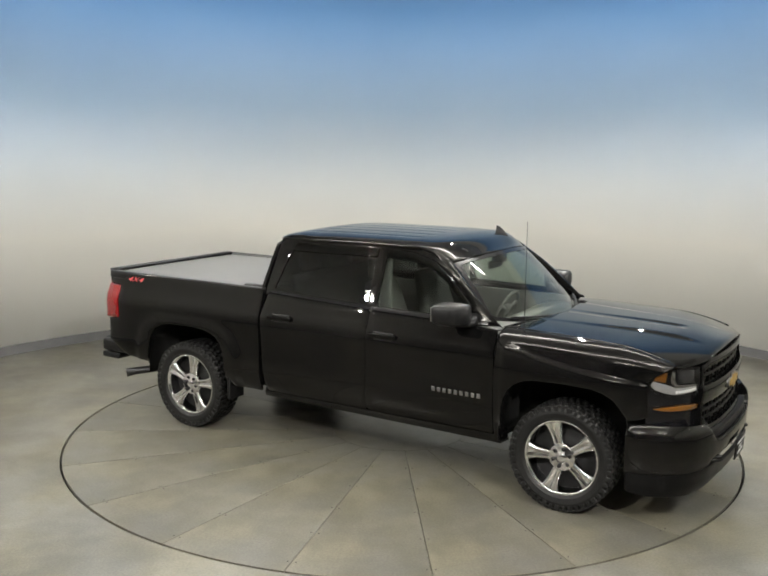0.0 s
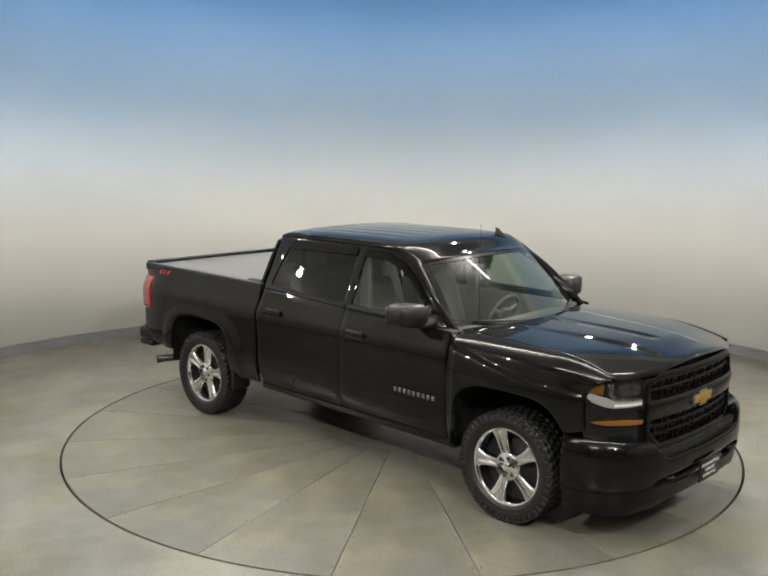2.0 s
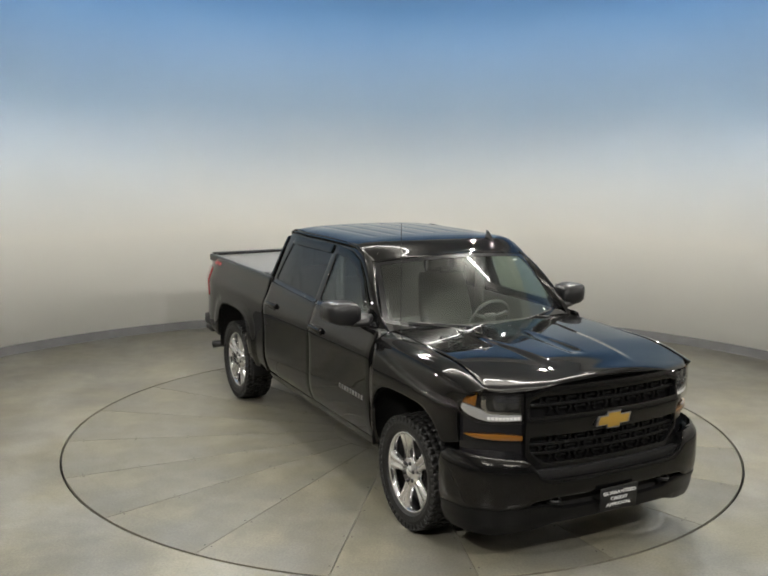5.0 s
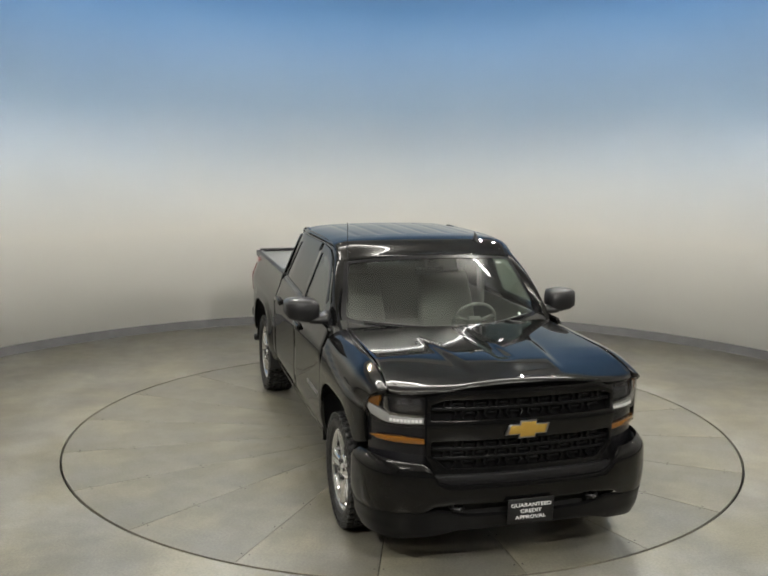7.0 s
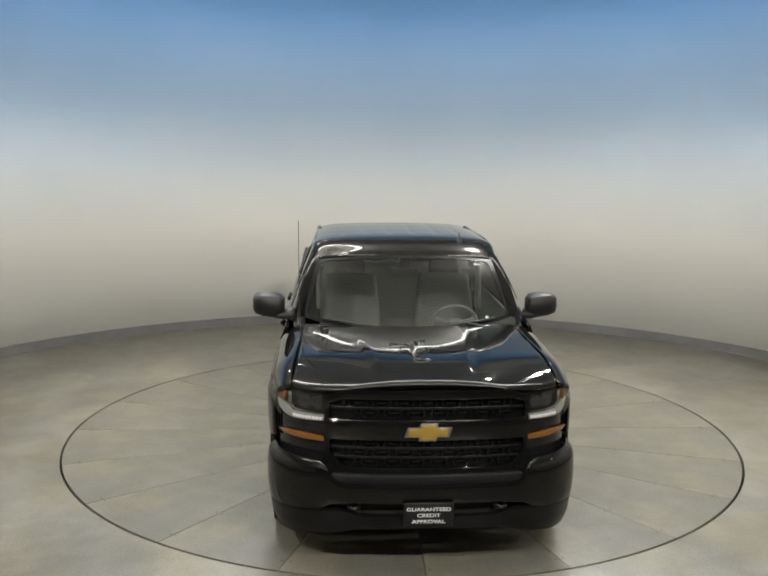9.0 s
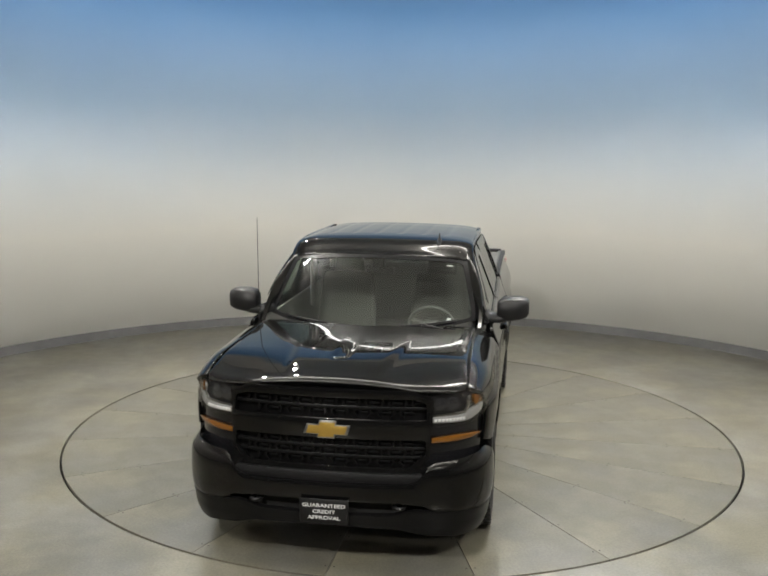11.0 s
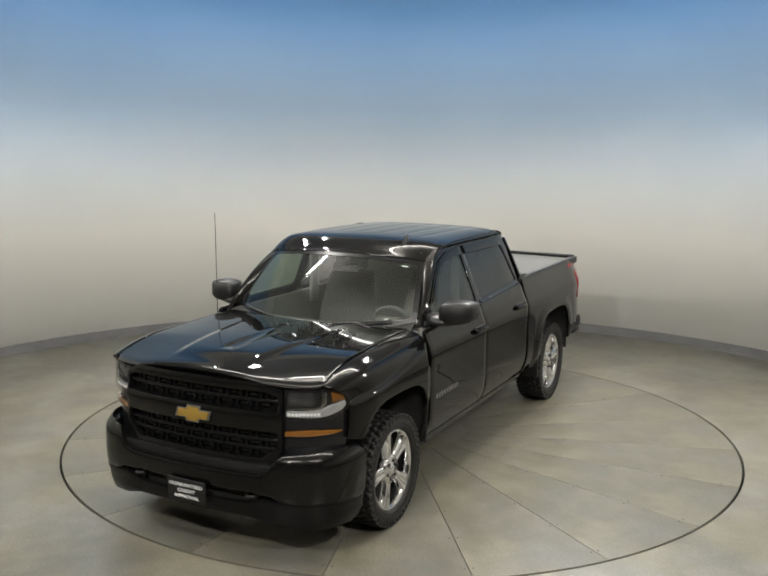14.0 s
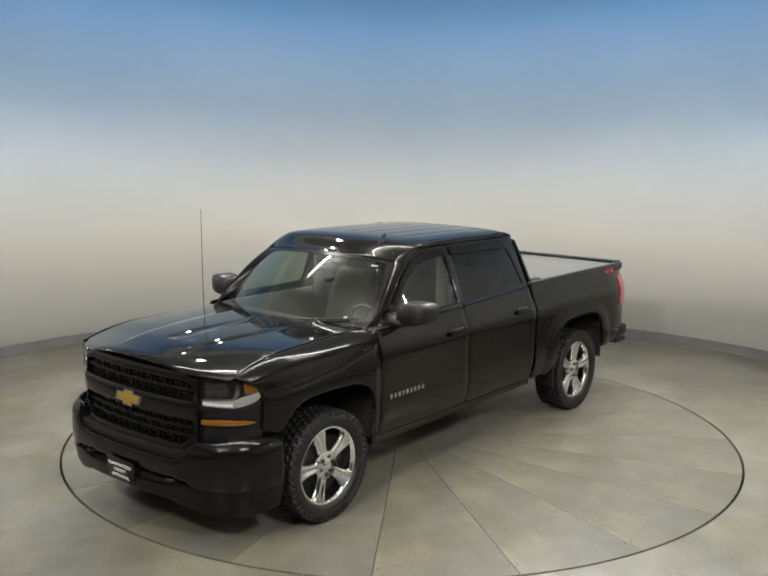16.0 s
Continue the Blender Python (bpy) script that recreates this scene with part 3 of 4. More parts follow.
def body_sides(root):
    for s, nm in ((1, "left"), (-1, "right")):
        out = (0, s, 0)
        sd = lambda x, v: side_at(x, v, s)
        fn = lambda x, v: fender_at(x, v, s)
        cb = lambda x, z: cab_at(x, z, s)
        a = arch(AXLE)
        fender = [(1.285, 0.47), (1.285, 1.38), (2.57, 1.38), (2.56, 1.30), (2.505, 1.20), (2.46, 1.14), (2.435, 1.06), (2.42, 0.985), (2.42, 0.93), (2.43, 0.80), (2.335, 0.775)] + [(AXLE + 0.475, 0.775)] + a[4:] + [(1.34, 0.47)]
        part("front_fender", sheet(fender, fn, out, step=0.021), PAINT, root)
        door_f = rounded([(1.279, 0.485), (1.279, 1.285), (0.151, 1.305), (0.147, 0.485)], 0.03)
        d = part("front_door", sheet(door_f, sd, out, step=0.05), PAINT, root)
        handle(d, 0.18, 0.44, 1.125, s)
        for k in range(9):                   # the name badge, as plain blocks
            u = 0.765 + k * 0.0485
            b = box(u, u + 0.027, s * (SIDE(0.765)) - 0.003, s * (SIDE(0.765)) + 0.003, 0.750, 0.784, 0.0012, 1)
            part("badge_block", b, SILVER, d)
        door_r = rounded([(0.143, 0.485), (0.148, 1.305), (-0.905, 1.345), (-0.945, 1.17), (-0.93, 0.80), (-0.90, 0.485)], 0.03)
        d2 = part("rear_door", sheet(door_r, sd, out, step=0.05), PAINT, root)
        handle(d2, -0.86, -0.60, 1.155, s)
        part("rocker", sheet([(1.33, 0.41), (1.33, 0.478), (-0.93, 0.478), (-0.93, 0.43)], sd, out, step=0.06, depth=0.1), PAINT, root)
        ar = arch(-AXLE)
        lamp_edge = [(-2.90, 1.262), (-2.745, 1.255), (-2.725, 1.21), (-2.73, 0.95), (-2.75, 0.925), (-2.90, 0.915)]
        bed = [(-0.965, 0.47), (-0.965, 1.372), (-2.90, 1.372)] + lamp_edge + [(-2.90, 0.70), (-2.62, 0.575), (-2.32, 0.56)] + [p for p in ar[::-1] if p[1] > 0.565 or p[0] > -AXLE] + [(-1.30, 0.47)]
        part("bed_side", sheet(bed, sd, out, step=0.045), PAINT, root)
        # rear lamp: wraps round the corner
        lampp = rounded([(-2.735, 0.935), (-2.735, 1.25), (-2.925, 1.255), (-2.945, 0.92)], 0.02)
        tl = part("tail_lamp", sheet(lampp, lambda x, v: side_at(x, v, s) + Vector((0, s * 0.008, 0)), out, step=0.03, depth=0.06, roll=0.008), RED, root, "red tail lamp lens")
        part("reverse_lens", box(-2.955, -2.94, s * 0.70 if s > 0 else -0.86, s * 0.86 if s > 0 else -0.70, 0.93, 1.24, 0.006), RED, tl)
        # four-wheel-drive decal
        lettering("decal", "4X4", 0.066, DECAL, root, Matrix.Translation(side_at(-2.53, 1.318, s) + Vector((0, s * 0.006, 0))) @ pose(0, 0, 0, 90 - 20, 0, 180 if s > 0 else 0) @ Matrix.Diagonal((1.75, 1, 1, 1)), 0.0006, 0.35, -0.004)
        # greenhouse
        shell = [(1.31, 1.262), (1.22, 1.335), (1.06, 1.475), (0.90, 1.605), (0.76, 1.70), (0.62, 1.770), (0.45, 1.808), (0.1, 1.832), (-0.5, 1.832), (-0.84, 1.818), (-0.915, 1.77), (-0.95, 1.62), (-0.985, 1.45), (-1.005, 1.33), (-0.96, 1.315), (-0.90, 1.350), (0.15, 1.312), (1.27, 1.290)]
        w1 = rounded([(0.195, 1.345), (1.04, 1.33), (1.02, 1.43), (0.84, 1.595), (0.66, 1.715), (0.46, 1.770), (0.20, 1.785)], 0.03, 3)
        w2 = rounded([(0.105, 1.347), (0.115, 1.787), (-0.725, 1.778), (-0.80, 1.60), (-0.865, 1.380)], 0.035, 3)
        part("cab_frame", sheet(shell, cb, out, [w1, w2], step=0.04, depth=0.03, roll=0.0015, bevel=0.004), PAINT, root)
        for poly, mat, lab in ((w1, SIDE_PANE, "lightly tinted front side window"), (w2, TINT, "dark tinted rear side window")):
            cx, cz = sum(p[0] for p in poly) / len(poly), sum(p[1] for p in poly) / len(poly)
            big = [(cx + (p[0] - cx) * 1.03, cz + (p[1] - cz) * 1.03) for p in poly]
            g = part("side_window", sheet(big, lambda x, z: cab_at(x, z, s) - Vector((0, s * 0.008, 0)), out, step=0.06, depth=0), mat, root, lab)
            g.visible_shadow = False
        # rain visors over the windows, belt strips
        part("rain_visor", sheet([(0.20, 1.725), (0.205, 1.79), (0.46, 1.776), (0.66, 1.722), (0.845, 1.602), (1.01, 1.45), (0.98, 1.42), (0.80, 1.575), (0.63, 1.67), (0.45, 1.715)], lambda x, z: cab_at(x, z, s) + Vector((0, s * (0.012 + 0.1 * max(0, 1.765 - z) * 0.2), 0)), out, step=0.04, depth=0.006, roll=0.001), TINT, root, "smoked plastic rain visor")
        part("rain_visor", sheet([(0.105, 1.725), (0.11, 1.792), (-0.72, 1.784), (-0.755, 1.72), (-0.70, 1.715)], lambda x, z: cab_at(x, z, s) + Vector((0, s * 0.013, 0)), out, step=0.04, depth=0.006, roll=0.001), TINT, root, "smoked plastic rain visor")
        part("belt_strip", sheet([(0.16, 1.312), (1.20, 1.298), (1.16, 1.325), (0.16, 1.336)], lambda x, z: cab_at(x, z, s) + Vector((0, s * (0.004 + 0.55 * max(0.0, belt_top(x) - z)), 0)), out, step=0.05, depth=0.015, roll=0.001, bevel=0.003), GLOSS_TRIM, root)
        part("belt_strip", sheet([(0.14, 1.314), (-0.89, 1.350), (-0.87, 1.368), (0.14, 1.338)], lambda x, z: cab_at(x, z, s) + Vector((0, s * (0.004 + 0.55 * max(0.0, belt_top(x) - z)), 0)), out, step=0.05, depth=0.015, roll=0.001, bevel=0.003), GLOSS_TRIM, root)
        mirror(root, s)
        # wheel well liners and mud guard
        for c in (AXLE, -AXLE):
            bm = bmesh.new()
            line = arch(c, 0.985, 0.49, 0.45)
            p = [bm.verts.new((x, s * 0.985, z)) for x, z in line]
            q = [bm.verts.new((x, s * 0.60, z)) for x, z in line]
            for i in range(len(line) - 1):
                bm.faces.new((p[i], p[i + 1], q[i + 1], q[i]))
            bm.faces.new(q)
            bmesh.ops.solidify(bm, geom=list(bm.faces), thickness=-0.004)
            part("wheel_liner", bm, DARK, root)
        part("mud_guard", box(-1.335, -1.30, s * 0.80 if s > 0 else -0.99, s * 0.99 if s > 0 else -0.80, 0.34, 0.56, 0.008), TRIM, root)


def handle(door, x0, x1, z, s):
    y = side_at((x0 + x1) / 2, z, 1).y
    h = part("door_handle", box(x0, x1, s * (y + 0.012) - 0.016, s * (y + 0.012) + 0.020, z - 0.02, z + 0.02, 0.013, 3), PAINT, door, "gloss black pull handle")
    part("handle_cup", box(x0 + 0.05, x1 - 0.03, s * y - 0.012, s * y + 0.0035, z - 0.035, z + 0.03, 0.003, 1), DARK, door)
    return h


def mirror(root, s):
    # housing: a rounded box that narrows towards the door
    bm = bmesh.new()
    rows = []
    for y, x0, x1, z0, z1 in ((0.955, 0.94, 1.075, 1.295, 1.435), (0.99, 0.875, 1.09, 1.285, 1.462), (1.06, 0.855, 1.095, 1.292, 1.470), (1.13, 0.85, 1.08, 1.302, 1.470), (1.18, 0.852, 1.05, 1.318, 1.460), (1.198, 0.868, 1.01, 1.345, 1.440)):
        ring = []
        for k in range(16):
            a = 2 * math.pi * k / 16
            c, d = math.cos(a), math.sin(a)
            ring.append(bm.verts.new(((x0 + x1) / 2 + (x1 - x0) / 2 * math.copysign(abs(c) ** 0.42, c), s * y, (z0 + z1) / 2 + (z1 - z0) / 2 * math.copysign(abs(d) ** 0.42, d))))
        rows.append(ring)
    for p, q in zip(rows, rows[1:]):
        for k in range(16):
            bm.faces.new((p[k], p[(k + 1) % 16], q[(k + 1) % 16], q[k]))
    bm.faces.new(rows[0])
    bm.faces.new(rows[-1])
    bmesh.ops.recalc_face_normals(bm, faces=bm.faces)
    m = part("side_mirror", bm, TRIM, root, "black side mirror housing")
    arm = bmesh.new()
    rows = []
    for y, x0, x1, z0, z1 in ((0.875, 0.93, 1.12, 1.285, 1.375), (0.92, 0.945, 1.11, 1.283, 1.350), (0.97, 0.93, 1.10, 1.283, 1.338), (1.03, 0.90, 1.085, 1.288, 1.335)):
        rows.append([arm.verts.new((x, s * y, z)) for x, z in ((x0, z0 + 0.015), (x0 + 0.02, z0), (x1 - 0.02, z0), (x1, z0 + 0.015), (x1 - 0.005, z1 - 0.012), (x1 - 0.03, z1), (x0 + 0.02, z1), (x0, z1 - 0.012))])
    for p, q in zip(rows, rows[1:]):
        for k in range(8):
            arm.faces.new((p[k], p[(k + 1) % 8], q[(k + 1) % 8], q[k]))
    arm.faces.new(rows[0])
    arm.faces.new(rows[-1])
    bmesh.ops.recalc_face_normals(arm, faces=arm.faces)
    part("mirror_foot", arm, TRIM, m)
    part("mirror_glass", box(0.842, 0.853, s * 1.03 if s > 0 else -1.175, s * 1.175 if s > 0 else -1.03, 1.33, 1.44, 0.004), CHROME, m, "mirror glass")


def front_end(root):
    up = (1, 0, 0)
    # grille
    outer = [(-0.625, 0.66), (-0.625, 1.138), (-0.56, 1.145), (-0.51, 1.172), (0.51, 1.172), (0.56, 1.145), (0.625, 1.138), (0.625, 0.66), (0.54, 0.595), (-0.54, 0.595)]
    o1 = rounded([(-0.602, 0.992), (-0.602, 1.088), (-0.52, 1.116), (0.52, 1.116), (0.602, 1.088), (0.602, 0.992)], 0.015, 3)
    o2 = rounded([(-0.60, 0.862), (-0.60, 0.775), (-0.50, 0.690), (0.50, 0.690), (0.60, 0.775), (0.60, 0.862)], 0.02, 3)

    def face(u, z):
        """The surround, with a folded crossbar and a rolled brow."""
        fold = 0.016 * (1 - abs(z - 0.955) / 0.075) if abs(z - 0.955) < 0.075 else 0.0
        return front_at(u, z, 0.012 + fold + 0.012 * smoothstep((0.70 - z) / 0.08))
    g = part("grille", sheet(outer, face, up, [o1, o2], step=0.03, depth=0.05, roll=0.003), PAINT, root, "gloss black grille surround")
    for z0, z1, wide, n in ((0.992, 1.116, 0.61, 2), (0.690, 0.862, 0.605, 3)):
        for i in range(1, n):
            z = z0 + (z1 - z0) * i / n
            part("grille_bar", sheet([(-wide, z - 0.010), (-wide, z + 0.010), (wide, z + 0.010), (wide, z - 0.010)], lambda u, zz: front_at(u, zz, -0.010), up, step=0.05, depth=0.03, roll=0.003), GRILLE, g)
        for i in range(n):
            za, zb = z0 + (z1 - z0) * i / n, z0 + (z1 - z0) * (i + 1) / n
            zm = (za + zb) / 2
            for k in range(-4, 5):
                u = (k + (0.5 if i % 2 else 0)) * 0.142
                if abs(u) < wide - 0.05:
                    for w in (1, -1):            # the two slanted cheeks of a cell
                        part("grille_web", sheet([(u + w * 0.030, za), (u + w * 0.010, zm), (u + w * 0.030, zb), (u + w * 0.044, zb), (u + w * 0.024, zm), (u + w * 0.044, za)], lambda uu, zz: front_at(uu, zz, -0.013), up, step=0.06, depth=0.025), GRILLE, g)
                    part("grille_slat", sheet([(u + 0.040, zm - 0.007), (u + 0.040, zm + 0.007), (u + 0.102, zm + 0.007), (u + 0.102, zm - 0.007)], lambda uu, zz: front_at(uu, zz, -0.022), up, step=0.06, depth=0.015), GRILLE, g)
    part("grille_back", sheet([(-0.62, 0.62), (-0.62, 1.13), (0.62, 1.13), (0.62, 0.62)], lambda u, z: front_at(u, z, -0.042), up, step=0.1, depth=0.0), GRILLE, g)
    # emblem: a plain gold cross bar on a bright rim
    em = [(-0.145, -0.032), (-0.125, 0.030), (-0.052, 0.030), (-0.047, 0.055), (0.060, 0.055), (0.055, 0.030), (0.145, 0.030), (0.125, -0.032), (0.052, -0.032), (0.047, -0.055), (-0.060, -0.055), (-0.055, -0.032)]
    part("emblem_rim", sheet(em, lambda u, v: front_at(u, 0.922 + v, 0.036), up, step=0.03, depth=0.022, roll=0.003), SILVER, g, "bright emblem rim")
    part("emblem", sheet([(u * 0.88, v * 0.82) for u, v in em], lambda u, v: front_at(u, 0.922 + v, 0.040), up, step=0.03, depth=0.006), GOLD, g, "gold cross-shaped emblem")
    for s in (1, -1):
        flip = lambda poly: [(s * u, z) for u, z in poly]
        out = (1, s * 0.7, 0)
        # lamp unit
        case = flip([(0.59, 0.63), (0.632, 1.143), (0.75, 1.150), (0.87, 1.148), (0.95, 1.128), (1.03, 1.10), (1.10, 1.05), (1.09, 0.99), (1.08, 0.94), (1.08, 0.70)])
        hl = part("headlight", sheet(case, lambda u, z: front_at(u, z, -0.035), out, step=0.04, depth=0.03), GLOSS_TRIM, root, "headlight unit with dark housing")
        part("daytime_strip", sheet(flip([(0.645, 0.962), (0.645, 0.998), (0.86, 1.006), (0.92, 1.028), (1.04, 1.058), (1.055, 1.03), (1.02, 0.995), (0.93, 0.968), (0.87, 0.958)]), lambda u, z: front_at(u, z, -0.012), out, step=0.03, depth=0.02), CLEAR, hl, "clear daytime light strip")
        for k in range(9):
            u0 = 0.655 + k * 0.024
            part("led_cell", sheet(flip([(u0, 0.968), (u0, 0.986), (u0 + 0.018, 0.987), (u0 + 0.018, 0.969)]), lambda u, z: front_at(u, z, -0.007), out, step=0.03, depth=0.006), WHITE, hl)
        part("lamp_brow", sheet(flip([(0.85, 1.026), (0.85, 1.012), (0.655, 1.004), (0.655, 1.013)]), lambda u, z: front_at(u, z, -0.008), out, step=0.03, depth=0.02), CHROME, hl)
        part("lamp_hook", sheet(flip([(0.84, 1.012), (0.875, 1.052), (0.875, 1.118), (0.905, 1.116), (0.905, 1.048), (0.865, 1.006)]), lambda u, z: front_at(u, z, -0.008), out, step=0.03, depth=0.02), CHROME, hl)
        part("turn_lens", sheet(flip([(0.945, 1.048), (0.935, 1.118), (1.01, 1.100), (1.06, 1.074), (1.045, 1.062)]), lambda u, z: front_at(u, z, -0.008), out, step=0.03, depth=0.02), AMBER, hl, "amber turn signal")
        part("amber_marker", sheet(flip([(0.64, 0.838), (0.64, 0.868), (0.80, 0.880), (0.95, 0.874), (1.03, 0.862), (0.95, 0.848), (0.80, 0.842)]), lambda u, z: front_at(u, z, -0.006), out, step=0.03, depth=0.02), AMBER, hl, "amber marker strip")
        for u, z, r in ((0.785, 1.072, 0.040), (0.695, 1.072, 0.034)):
            c = front_at(s * u, z, -0.028)
            n = (front_at(s * u, z, 0.02) - front_at(s * u, z, 0)).normalized()
            b = lathe([(0.0, 0.014), (r * 0.6, 0.012), (r, 0.002), (r * 1.15, 0.006), (r * 1.2, -0.004)], 24, "Z")
            bmesh.ops.transform(b, matrix=Matrix.Translation(c) @ n.to_track_quat("Z", "Y").to_matrix().to_4x4(), verts=b.verts)
            part("projector", b, LENS_DARK, hl, "dark projector lens")
        le = part("lens_cover", sheet(flip([(0.637, 0.940), (0.637, 1.139), (0.75, 1.146), (0.87, 1.144), (0.95, 1.124), (1.03, 1.096), (1.09, 1.05), (1.06, 1.00), (1.03, 0.98), (0.93, 0.95)]), lambda u, z: front_at(u, z, 0.004), out, step=0.04, depth=0), LENS, hl, "clear lens cover")
        le.visible_shadow = False
    # bumper, air dam, valance
    half = [(0.0, 0.602), (0.50, 0.606), (0.57, 0.630), (0.635, 0.715), (0.68, 0.738), (0.95, 0.752), (1.15, 0.754), (1.315, 0.748), (1.315, 0.40), (1.0, 0.41), (0.68, 0.43), (0.60, 0.475), (0.42, 0.49), (0.0, 0.49)]
    outline = half + [(-u, z) for u, z in half[::-1][1:-1]]
    b = part("front_bumper", sheet(outline, bumper_at, up, step=0.032, depth=0.07, roll=0.005, bevel=0.010), PAINT, root, "gloss black front bumper")
    part("bumper_step", sheet([(-0.62, 0.60), (-0.62, 0.66), (0.62, 0.66), (0.62, 0.60)], lambda u, z: bumper_at(u, z, -0.03), up, step=0.06, depth=0.04), TRIM, b)
    half = [(0.0, 0.395), (0.40, 0.405), (0.56, 0.445), (0.66, 0.435), (1.0, 0.412), (1.31, 0.400), (1.31, 0.255), (1.22, 0.240), (0.85, 0.245), (0.6, 0.275), (0.45, 0.315), (0.0, 0.325)]
    part("air_dam", sheet(half + [(-u, z) for u, z in half[::-1][1:-1]], lambda u, z: bumper_at(u, z, 0.004 + 0.16 * min(0.0, z - 0.40) + 0.03 * smoothstep((0.40 - z) / 0.1)), up, step=0.04, depth=0.03), GRILLE, b, "satin black air dam")
    part("valance", sheet([(-0.68, 0.36), (-0.68, 0.52), (0.68, 0.52), (0.68, 0.36)], lambda u, z: bumper_at(u, z, -0.07), up, step=0.08, depth=0.02), DARK, b)
    for s in (1, -1):
        part("tow_hook", tube([(2.70, s * 0.42, 0.455), (2.80, s * 0.42, 0.455), (2.825, s * 0.45, 0.455), (2.80, s * 0.48, 0.455), (2.70, s * 0.48, 0.455)], 0.014, 8), TRIM, b)
    # dealer plate
    p = empty("front_plate", root, pose(2.868, 0, 0.434, 0, 4, 0))
    p["label"] = "black dealer plate with white print"
    part("plate", box(-0.006, 0.004, -0.152, 0.152, -0.085, 0.075, 0.003, 1), TRIM, p)
    for word, z, sz in (("GUARANTEED", 0.034, 0.039), ("CREDIT", -0.006, 0.039), ("APPROVAL", -0.046, 0.039)):
        lettering("print", word, sz, WHITE, p, pose(0.0055, 0, z, 90, 0, 90) @ Matrix.Diagonal((1.06, 0.82, 1, 1)), 0.0008)


